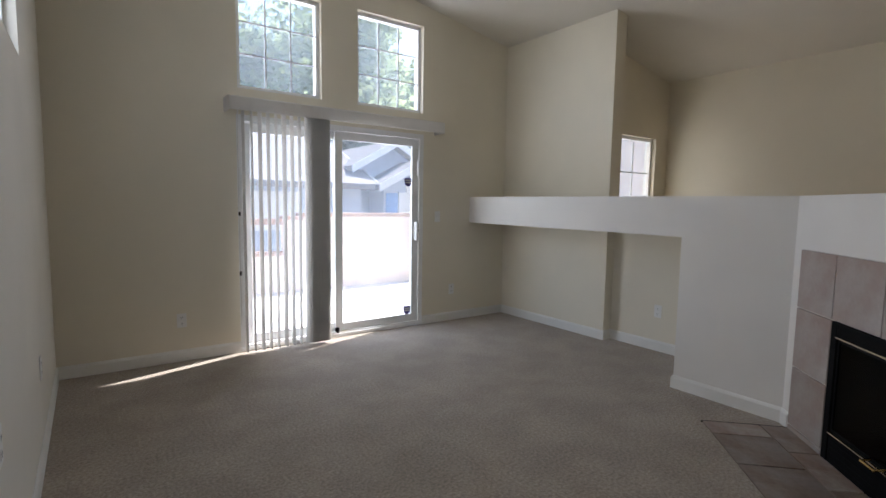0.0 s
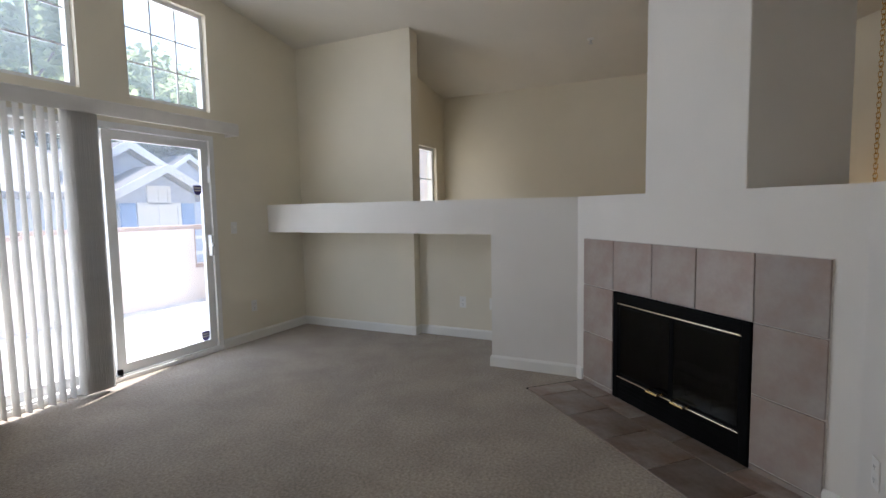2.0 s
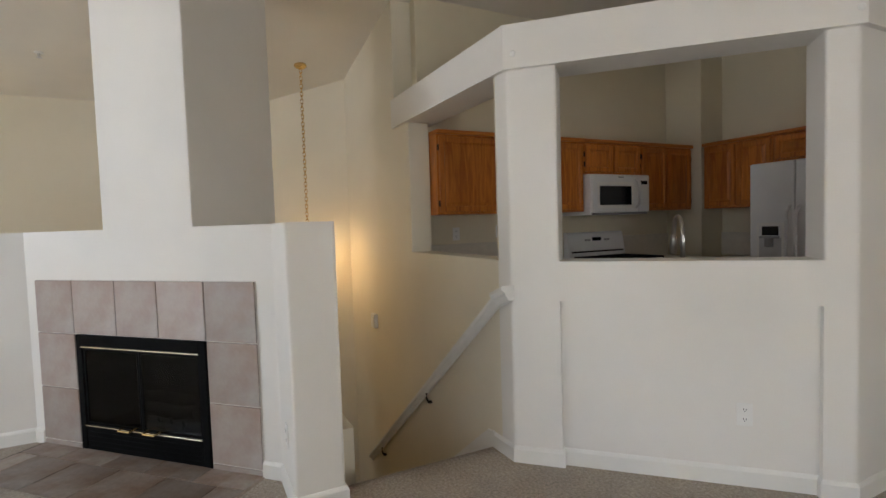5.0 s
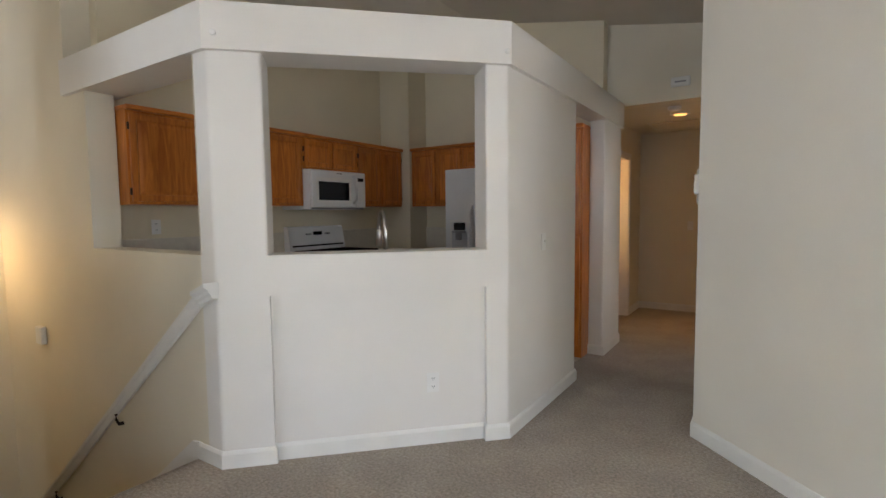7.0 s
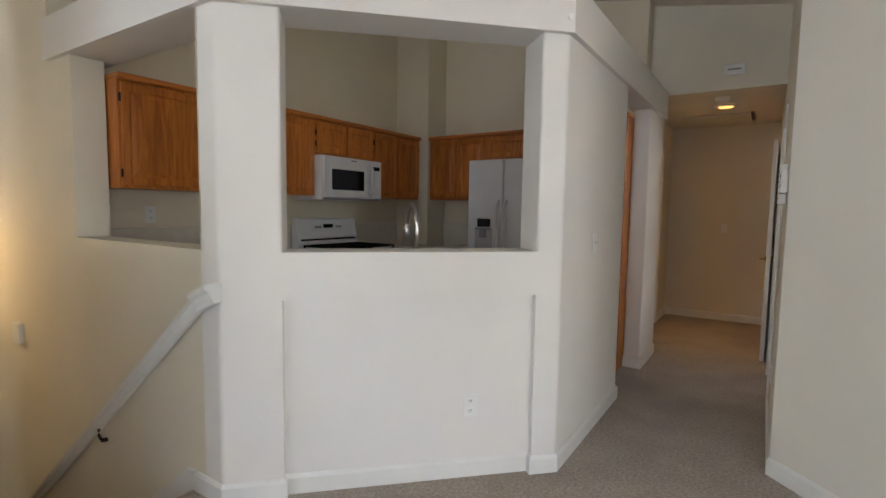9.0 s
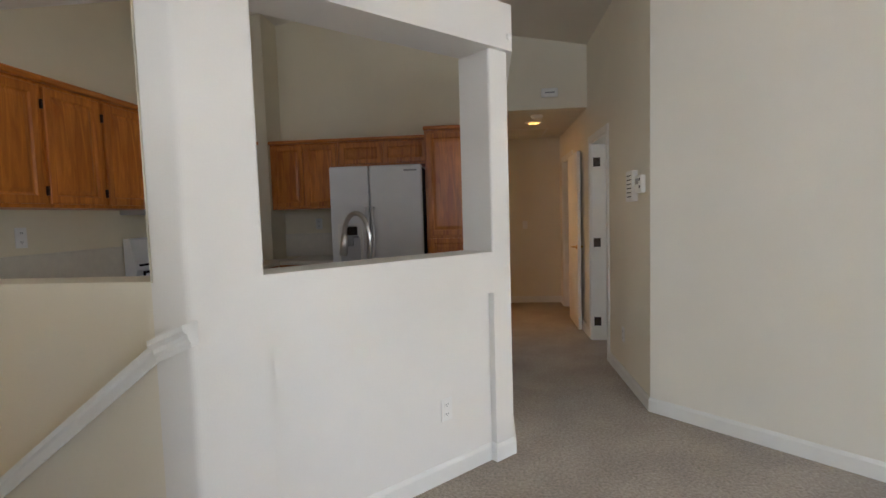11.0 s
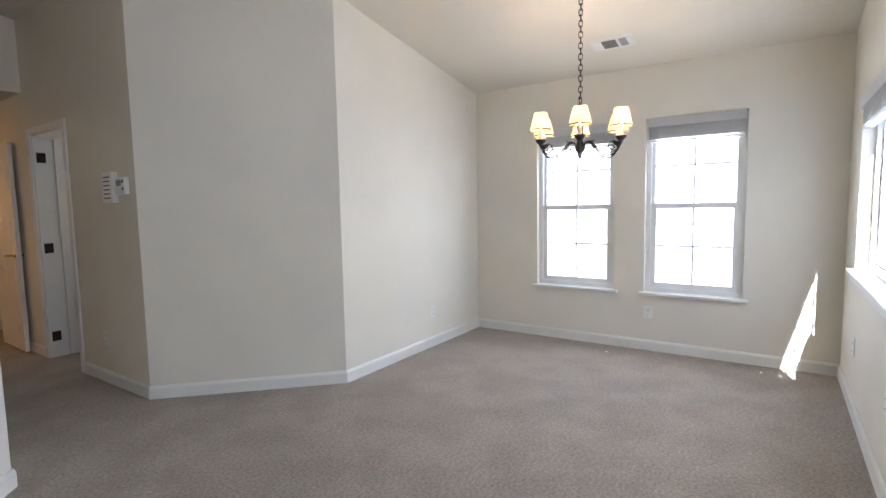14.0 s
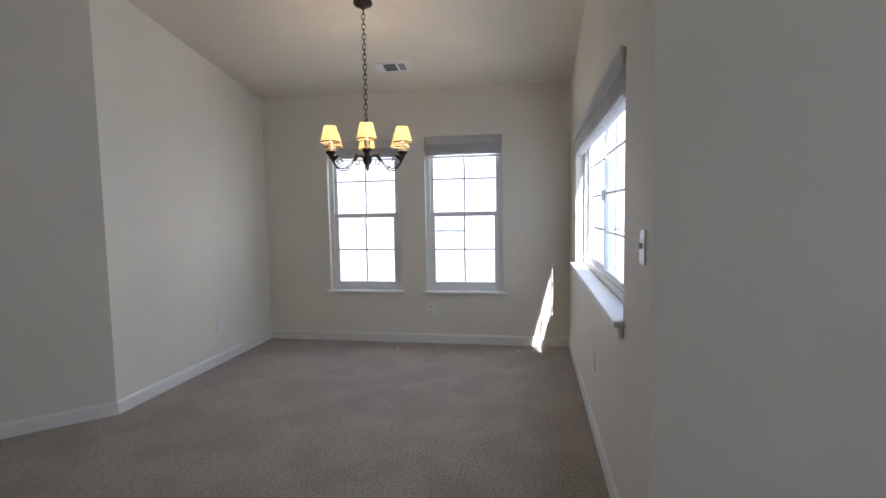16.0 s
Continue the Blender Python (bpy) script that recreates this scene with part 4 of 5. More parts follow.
ct = tagged(part("countertop", bm, COUNTER), "cream laminate countertop with a low splash", "countertop")
part("backsplash", B(3.30, 3.317, -3.055, -1.505, 0.956, 1.20, 0.004), COUNTER, ct)
bm = bmesh.new()
box(bm, 2.69, 3.318, -4.595, -3.825, 0.916, 0.955, 0.006)
box(bm, 2.15, 2.689, -4.945, -4.325, 0.916, 0.955, 0.006)
ct = tagged(part("countertop", bm, COUNTER), "cream laminate corner countertop with a low splash", "countertop")
part("backsplash", B(3.30, 3.317, -4.595, -3.825, 0.956, 1.20, 0.004), COUNTER, ct)
part("backsplash", B(2.15, 2.878, -4.945, -4.926, 0.956, 1.20, 0.004), COUNTER, ct)
# sink counter behind the pass-through
bm = bmesh.new()
prism(bm, [k(-0.02, 0.24), k(-0.02, 0.84), k(-1.20, 0.84), k(-1.20, 0.24)], 0.916, 0.955)
ct = tagged(part("countertop", bm, COUNTER), "cream laminate sink counter behind the half wall", "countertop")
bm = prism(bmesh.new(), [k(-0.03, 0.245), k(-0.03, 0.80), k(-1.19, 0.80), k(-1.19, 0.245)], 0.004, 0.915)
tagged(part("sink_cabinet", bm, OAK), "honey oak cabinet under the sink counter", "cabinet")

fa = thing("kitchen_faucet", fp_pose(-0.66, 0.33, 0.955, KC) @ pose(0, 0, 0, 0, 0, 6), "brushed nickel gooseneck kitchen faucet with pull-down spray", "faucet")
part("base", lathe(bmesh.new(), [(0.028, 0), (0.028, 0.012), (0.02, 0.02), (0.018, 0.10), (0.014, 0.115)], 18), CHROME, fa, smooth=True)
pts = [(0, 0, 0.10), (0, 0, 0.315)] + [(0, 0.108 - 0.108 * math.cos(a), 0.315 + 0.112 * math.sin(a)) for a in [i * math.pi / 12 for i in range(1, 13)]] + [(0.0, 0.219, 0.30)]
part("neck", tube(bmesh.new(), pts, 0.013, 12), CHROME, fa, smooth=True)
part("spray_head", tube(bmesh.new(), [(0, 0.218, 0.315), (0, 0.222, 0.285), (0, 0.234, 0.21), (0, 0.236, 0.20)], [0.015, 0.019, 0.022, 0.019], 14), CHROME, fa, smooth=True)
part("lever", tube(bmesh.new(), [(0.015, 0, 0.07), (0.05, 0, 0.08), (0.10, 0, 0.12)], [0.008, 0.007, 0.005], 10), CHROME, fa, smooth=True)

# range
rg = thing("range", pose(2.66, -3.06, 0.064, 0, 0, -90), "white gas range with black grates against the wall", "stove")
part("body", B(0.003, 0.752, 0.0, 0.64, -0.06, 0.90, 0.006), WHITEM, rg)
part("oven_door", B(0.012, 0.743, -0.03, -0.001, 0.20, 0.78, 0.008), WHITEM, rg)
part("oven_window", B(0.15, 0.61, -0.034, -0.031, 0.34, 0.62), DARKG, rg)
part("oven_handle", tube(bmesh.new(), [(0.08, -0.03, 0.73), (0.08, -0.07, 0.73), (0.68, -0.07, 0.73), (0.68, -0.03, 0.73)], 0.011), WHITEM, rg)
part("cooktop", B(0.0, 0.755, -0.015, 0.60, 0.90, 0.915, 0.005), WHITEM, rg)
bm = bmesh.new()
vs = [bm.verts.new(p) for x in (0.0, 0.755) for p in ((x, 0.56, 0.915), (x, 0.545, 0.96), (x, 0.585, 1.175), (x, 0.60, 1.19), (x, 0.64, 1.19), (x, 0.64, 0.915))]
bm.faces.new(vs[:6]), bm.faces.new(vs[6:][::-1])
for i in range(6):
    bm.faces.new((vs[i], vs[(i + 1) % 6], vs[6 + (i + 1) % 6], vs[6 + i]))
bg = part("backguard", bm, WHITEM, rg)
part("vent_slot", B(0.03, 0.725, 0.540, 0.552, 0.985, 1.0), BLACK, bg)
part("display", B(0.32, 0.43, 0.560, 0.58, 1.10, 1.135), DARKG, bg)
for x in (0.22, 0.26, 0.48, 0.52):
    part("button", B(x, x + 0.025, 0.560, 0.58, 1.10, 1.118), GREYM, bg)
for i, x in enumerate((0.04, 0.39)):
    bm = bmesh.new()
    for a in range(4):
        box(bm, x + a * 0.106, x + a * 0.106 + 0.012, 0.03, 0.53, 0.935, 0.95)
    for y in (0.03, 0.27, 0.518):
        box(bm, x, x + 0.33, y, y + 0.012, 0.9365, 0.9485)
    for fx in (x, x + 0.318):
        for y in (0.03, 0.518):
            box(bm, fx, fx + 0.012, y, y + 0.012, 0.915, 0.9365)
    part("grate", bm, BLACK, rg, "black cast iron grate")
for x in (0.1, 0.24, 0.52, 0.66):
    part("knob", tube(bmesh.new(), [(x, -0.001, 0.84), (x, -0.03, 0.84)], [0.022, 0.018], 14), WHITEM, rg)

mw = thing("microwave", pose(2.91, -3.06, 1.425, 0, 0, -90), "white over-the-range microwave under the oak cabinets", "microwave")
part("body", B(0.0, 0.755, 0.0, 0.40, 0.0, 0.385, 0.006), WHITEM, mw)
part("door", B(0.004, 0.60, -0.03, -0.001, 0.02, 0.38, 0.01), WHITEM, mw)
part("window", B(0.09, 0.50, -0.034, -0.031, 0.09, 0.27, 0.001), DARKG, mw)
part("window_rim", ring(0.47, 0.25, 0.028, -0.033, -0.0305, 0.06, 0.06), PLAST, mw)
part("handle", tube(bmesh.new(), [(0.565, -0.03, 0.06), (0.575, -0.07, 0.10), (0.58, -0.075, 0.2), (0.575, -0.07, 0.30), (0.565, -0.03, 0.34)], 0.013, 10), WHITEM, mw, smooth=True)
part("control_panel", B(0.604, 0.752, -0.028, -0.001, 0.02, 0.38, 0.008), WHITEM, mw)
part("display", B(0.63, 0.72, -0.031, -0.029, 0.29, 0.325), DARKG, mw)
for i in range(5):
    for j in range(3):
        part("button", B(0.635 + j * 0.03, 0.655 + j * 0.03, -0.0305, -0.0285, 0.08 + i * 0.035, 0.10 + i * 0.035), PLAST, mw)
part("badge", B(0.33, 0.40, -0.032, -0.0305, 0.35, 0.362), GREYM, mw)
part("vent_grille", B(0.02, 0.74, -0.005, 0.0, 0.0, 0.018), GREYM, mw)

fr = thing("refrigerator", pose(2.13, -4.22, 0.004, 0, 0, 180), "white side-by-side refrigerator with an ice dispenser", "refrigerator")
part("body", B(0.0, 0.862, 0.07, 0.70, 0.02, 1.80, 0.006), BLACK, fr, "dark cabinet sides")
part("freezer_door", B(0.0, 0.368, 0.0, 0.066, 0.06, 1.825, 0.012), WHITEM, fr)
part("fridge_door", B(0.376, 0.862, 0.0, 0.066, 0.06, 1.825, 0.012), WHITEM, fr)
for x in (0.335, 0.41):
    part("handle", tube(bmesh.new(), [(x, 0.0, 0.62), (x, -0.05, 0.66), (x, -0.06, 1.0), (x, -0.055, 1.38), (x, 0.0, 1.44)], 0.014, 10), WHITEM, fr, smooth=True)
dp = part("dispenser", ring(0.23, 0.40, 0.02, -0.008, 0.0, 0.065, 0.90), PLAST, fr)
part("dispenser_well", B(0.085, 0.275, -0.004, -0.001, 0.92, 1.17), WELL, dp, "pale grey dispenser well")
part("tray", B(0.095, 0.265, -0.03, -0.004, 0.925, 0.945, 0.004), GREYM, dp)
part("display", B(0.11, 0.25, -0.010, -0.004, 1.19, 1.27, 0.003), DARKG, dp)
part("spout", B(0.15, 0.21, -0.045, -0.004, 1.09, 1.17, 0.006), GREYM, dp)
part("spout_cover", B(0.10, 0.26, -0.035, -0.004, 1.165, 1.185, 0.004), GREYM, dp)
part("badge", B(0.70, 0.82, -0.003, 0.001, 1.765, 1.78), GREYM, fr)
for x in (0.05, 0.80):
    part("foot", B(x, x + 0.04, 0.1, 0.14, 0.0, 0.03), BLACK, fr)

# ---- small fixtures ----


def outlet(m, label="white duplex outlet on the wall", switch=False, w=0.072, h=0.117):
    """Plate facing -y from the wall at y = 0."""
    ob = thing("light_switch" if switch else "outlet", m, label, "switch" if switch else "outlet")
    part("plate", B(-w / 2, w / 2, -0.006, -0.0005, -h / 2, h / 2, 0.002), PLAST, ob)
    if switch:
        n = max(1, round(w / 0.06))
        for i in range(n):
            x = (i - (n - 1) / 2) * 0.045
            part("toggle", B(x - 0.005, x + 0.005, -0.018, -0.006, -0.006, 0.014, 0.002), PLAST, ob)
    else:
        for z in (-0.025, 0.025):
            r = part("receptacle", B(-0.016, 0.016, -0.008, -0.0062, z - 0.014, z + 0.014, 0.0015), PLAST, ob)
            for x in (-0.006, 0.006):
                part("slot", B(x - 0.0015, x + 0.0015, -0.0085, -0.0078, z - 0.002, z + 0.007), SLOT, r)
            part("slot", B(-0.002, 0.002, -0.0085, -0.0078, z - 0.010, z - 0.006), SLOT, r)
    return ob


outlet(pose(0.66, N, 0.34))
outlet(pose(3.418, N, 0.36))
outlet(pose(3.209, N, 1.185), "white light switch beside the slider", True)
outlet(pose(4.32, 2.60, 0.37, 0, 0, -90))
outlet(pose(4.32, 2.27, 0.37, 0, 0, -90), "white wall plate deep in the recess")
outlet(fp_pose(-0.90, 0.04, 0.37, KC))
outlet(pose(1.955, -0.10, 0.33, 0, 0, 180), "white outlet on the fireplace wall end")
outlet(pose(DW, -0.33, 0.35, 0, 0, 90), "white outlet under the dining window")
outlet(pose(-2.52, DS, 0.34, 0, 0, 180), "white outlet on the plain dining wall")
outlet(pose(-2.70, DN, 0.41), "white outlet with a cable jack near the corner")
outlet(pose(-1.55, DN, 0.44), "white wall plate under the wide window")
outlet(pose(-0.285, DN, 1.21), "white rocker switch beside the wide window", True)
outlet(pose(HW, -3.74, 0.36, 0, 0, 90), "white outlet in the hallway")
outlet(pose(HE, -3.02, 1.17, 0, 0, -90), "white light switch on the kitchen wall", True)
outlet(pose(W, 1.95, 0.62, 0, 0, 90), "white wall plate low on the wall")
outlet(pose(W, 3.35, 0.45, 0, 0, 90), "white outlet low on the wall")
outlet(pose(3.32, -2.30, 1.30, 0, 0, -90), "white outlet over the kitchen counter")
outlet(pose(3.32, -1.84, 1.29, 0, 0, -90), "white outlet over the kitchen counter")
outlet(pose(2.5, -4.95, 1.30, 0, 0, 180), "white outlet over the kitchen counter")
outlet(pose(0.13, -7.19, 1.17, 0, 0, 180), "white switch on the hallway end wall", True)

# thermostat and intercom on the hall wall
th = thing("door_chime_box", pose(HW, -3.43, 1.525, 0, 0, 90), "white slotted wall sounder box", "alarm")
part("case", B(-0.085, 0.085, -0.04, -0.0005, -0.11, 0.11, 0.006), PLAST, th)
for i in range(6):
    part("slot", B(-0.05, 0.05, -0.042, -0.0395, -0.08 + i * 0.03, -0.072 + i * 0.03), SLOT, th)
th = thing("thermostat", pose(HW, -3.24, 1.53, 0, 0, 90), "small white wall thermostat with dark buttons", "thermostat")
part("case", B(-0.07, 0.07, -0.035, -0.0005, -0.06, 0.06, 0.006), PLAST, th)
part("screen", B(-0.045, 0.02, -0.037, -0.0345, 0.0, 0.04), GREYM, th)
for z in (-0.03, 0.02):
    part("button", B(0.035, 0.055, -0.037, -0.0345, z, z + 0.02), SLOT, th)
th = thing("smoke_alarm", pose(0.0, -5.12, 2.60, 0, 0, 180), "white rectangular alarm on the header wall", "alarm")
part("case", B(-0.085, 0.085, -0.04, -0.0005, -0.04, 0.05, 0.01), PLAST, th)
part("grille", B(-0.05, 0.05, -0.042, -0.0395, -0.005, 0.01), GREYM, th)

dl = thing("ceiling_downlight", pose(0.10, -5.85, 2.44), "glowing warm recessed ceiling light in the hallway", "ceiling light")
part("trim_ring", lathe(bmesh.new(), [(0.10, 0.0), (0.10, -0.012), (0.085, -0.018), (0.075, -0.012), (0.075, 0.0)], 24), PLAST, dl, smooth=True)
part("diffuser", lathe(bmesh.new(), [(0.074, -0.006), (0.06, -0.022), (0.02, -0.03)], 24), DOWNL, dl, "glowing warm lens", smooth=True)
ld = bpy.data.lights.new("hall_lamp", "SPOT")
ld.energy, ld.color, ld.spot_size, ld.spot_blend, ld.shadow_soft_size = 2.4, (1.0, 0.50, 0.15), radians(80), 0.5, 0.05
hl = new("hall_lamp", ld)
hl.location = (0.10, -5.85, 2.40)
hatch = thing("attic_hatch", pose(0.2, -6.6, 2.44), "painted attic hatch in the hallway ceiling", "hatch")
part("panel", B(-0.3, 0.3, -0.25, 0.25, -0.008, -0.001), CEIL, hatch)
part("frame", ring(0.68, 0.58, 0.035, 0.0, 0.016), TRIM, hatch).matrix_basis = pose(-0.34, 0.29, 0.0, 90)
sd = thing("smoke_detector", pose(0.10, -5.45, 2.44), "round white smoke detector on the hallway ceiling", "smoke detector")
part("case", lathe(bmesh.new(), [(0.065, 0.0), (0.065, -0.02), (0.05, -0.04), (0.02, -0.042)], 24), PLAST, sd, smooth=True)
bulb("side_room_lamp", (1.5, -6.1, 1.9), 2.4, (1.0, 0.46, 0.13), 0.08)

vb2 = thing("vanity_cabinet", pose(1.0, -6.9, 0.0), "oak vanity seen through the lit doorway", "cabinet")
part("body", B(0.0, 0.55, 0.0, 1.2, 0.0, 0.80), OAK, vb2)
part("top", B(-0.01, 0.57, -0.01, 1.21, 0.80, 0.84, 0.006), PLAST, vb2, "white vanity top")
vl = thing("vanity_light", pose(1.45, -7.18, 2.0), "glowing globe vanity light on the wall", "wall lamp")
part("plate", B(-0.3, 0.3, 0.0, 0.03, -0.05, 0.05, 0.005), CHROME, vl)
for x in (-0.2, 0.0, 0.2):
    part("globe", lathe(bmesh.new(), [(0.005, -0.06), (0.04, -0.045), (0.058, 0.0), (0.04, 0.045), (0.01, 0.06)], 16, (x, 0.09, 0.0)), HOT, vl, "glowing bulb", smooth=True)
for i, (x, y) in enumerate(((-3.20, 0.55), (-3.15, -0.62))):
    sc = thing("paper_scrap", pose(x, y, 0.004, 0, 0, 40 * i), "tiny white scrap on the carpet", "scrap")
    part("scrap", B(-0.02, 0.02, -0.008, 0.008, 0.0, 0.006, 0.002), PLAST, sc)

sp = thing("sprinkler_head", pose(5.02, 1.445, ceil_z(5.02)), "small white ceiling sprinkler head", "sprinkler")
part("escutcheon", lathe(bmesh.new(), [(0.035, 0.004), (0.035, -0.006), (0.02, -0.012)], 18), PLAST, sp)
part("nozzle", lathe(bmesh.new(), [(0.012, -0.012), (0.01, -0.04), (0.022, -0.045), (0.022, -0.048)], 14), CHROME, sp)

vt = thing("ceiling_vent", Matrix.Translation((-2.90, -0.53, ceil_z(-2.90))) @ pose(0, 0, 0, 0, -math.degrees(math.atan(0.182)), 0), "white ceiling register with dark slots", "vent")
part("frame", ring(0.20, 0.34, 0.028, 0.0, 0.008), PLAST, vt).matrix_basis = pose(-0.10, 0.17, 0.0, 90) @ pose(0, 0, 0)
part("backing", B(-0.075, 0.075, -0.145, 0.145, -0.003, -0.001), PLAST, vt)
part("grille", B(-0.06, 0.06, -0.075, 0.035, -0.006, -0.003), SLOT, vt, "dark slotted grille")
part("grille", B(-0.06, 0.06, 0.06, 0.115, -0.006, -0.003), GREYM, vt, "grey slotted grille")
for i in range(7):
    s = part("louver", B(-0.06, 0.06, -0.001, 0.004, -0.010, -0.007), GREYM, vt)
    s.matrix_basis = pose(0, -0.068 + i * 0.016, 0.0, 25, 0, 0)

wc = thing("wall_chime", pose(4.11, KN, 0.435, 0, 0, 180), "small white box on the stairwell wall", "chime")
part("case", B(-0.055, 0.055, -0.04, -0.0005, -0.07, 0.07, 0.006), PLAST, wc)
part("grille", B(-0.035, 0.035, -0.042, -0.0395, -0.02, 0.03), PLAST, wc)

for u, q in ((-1.345, 2.292), (0.225, 2.300)):
    bp = thing("plug_button", fp_pose(u, -0.03, q, KC), "small painted plug on the kitchen beam", "plug")
    part("disc", tube(bmesh.new(), [(0, 0, 0), (0, -0.005, 0), (0, -0.008, 0)], [0.016, 0.016, 0.011], 14), PLAST, bp)

# handrail on the stair wall: a moulded white cap with brackets
hr = thing("handrail", pose(0, KN, 0), "white moulded handrail on bronze brackets down the stairs", "handrail")
SL = 0.786


def rail_bar(x0, z0, x1, z1, prof):
    bm = bmesh.new()
    n = len(prof)
    A = [bm.verts.new((x0, y, z0 + z)) for y, z in prof]
    C = [bm.verts.new((x1, y, z1 + z)) for y, z in prof]
    bm.faces.new(A), bm.faces.new(C[::-1])
    for i in range(n):
        bm.faces.new((A[i], A[(i + 1) % n], C[(i + 1) % n], C[i]))
    return bm


RZ = 0.852
crown = [(0.012, -0.10), (0.036, -0.10), (0.046, -0.065), (0.054, -0.045), (0.072, -0.03), (0.078, 0.0), (0.012, 0.0)]
part("rail", rail_bar(1.775, RZ + SL * 0.155, 4.33, RZ - SL * 2.40, [(a * 0.85, b * 0.64) for a, b in crown]), TRIM, hr)

part("end_cap", rail_bar(1.668, 1.026, 1.795, 0.974, [(0.004, -0.085), (0.046, -0.085), (0.050, -0.066), (0.062, -0.052), (0.066, -0.036), (0.084, -0.024), (0.090, -0.018), (0.090, 0.0), (0.004, 0.0)]), TRIM, hr, "white moulded end piece")
for x in (2.84, 3.96):
    z = RZ - SL * (x - 1.93) - 0.074
    bm = tube(bmesh.new(), [(x, 0.001, z - 0.07), (x, 0.03, z - 0.06), (x, 0.042, z - 0.03), (x, 0.04, z + 0.004)], [0.012, 0.008, 0.008, 0.01], 10)
    lathe(bm, [(0.02, -0.004), (0.02, 0.004)], 12, (x, 0.012, z - 0.07))
    part("bracket", bm, BRONZE, hr, "dark bronze bracket")


def chain(parent, mat, z0, z1, link=0.035, r=0.0028, width=0.011):
    n = int((z1 - z0) / (link * 0.78))
    st = (z1 - z0) / n
    mesh = None
    for i in range(n):
        zc = z0 + (i + 0.5) * st
        if mesh is None:
            pts = []
            for a in range(12):
                t = a * math.pi / 6
                pts.append((width * math.cos(t), 0, (link / 2 - width) * (1 if math.sin(t) >= 0 else -1) + width * math.sin(t)))
            ob = part("chain_link", tube(bmesh.new(), pts, r, 6, True), mat, parent)
            mesh = ob.data
        else:
            ob = new("chain_link", mesh)
            ob.parent = parent
        ob.matrix_basis = pose(0, 0, zc, 0, 0, 90 * (i % 2) + 10)


# chandelier in the dining space
CHX, CHY = -1.95, -0.47
cz = ceil_z(CHX)
cl = thing("chandelier", pose(CHX, CHY, 0), "dark bronze chandelier with six lit cream shades, hanging on a chain", "chandelier")
part("canopy", lathe(bmesh.new(), [(0.066, cz + 0.012), (0.066, cz - 0.012), (0.055, cz - 0.024), (0.02, cz - 0.034), (0.008, cz - 0.05)], 24), BRONZE, cl, smooth=True)
chain(cl, BRONZE, 2.03, cz - 0.045, 0.042, 0.0034, 0.012)
part("loop", tube(bmesh.new(), [(0.025 * math.cos(a * math.pi / 6), 0, 2.012 + 0.025 * math.sin(a * math.pi / 6)) for a in range(12)], 0.005, 8, True), BRONZE, cl)
part("cage", tube(bmesh.new(), [(0.0, 0, 1.99), (0.05, 0, 1.975), (0.065, 0, 1.93), (0.06, 0, 1.86), (0.03, 0, 1.80)], 0.006, 8), BRONZE, cl)
part("cage", tube(bmesh.new(), [(0.0, 0, 1.99), (-0.05, 0, 1.975), (-0.065, 0, 1.93), (-0.06, 0, 1.86), (-0.03, 0, 1.80)], 0.006, 8), BRONZE, cl)
part("stem", lathe(bmesh.new(), [(0.006, 1.99), (0.006, 1.82), (0.022, 1.80), (0.03, 1.775), (0.018, 1.75), (0.034, 1.72), (0.03, 1.69), (0.012, 1.672), (0.016, 1.66), (0.004, 1.645)], 16), BRONZE, cl, smooth=True)
arm_parts = None
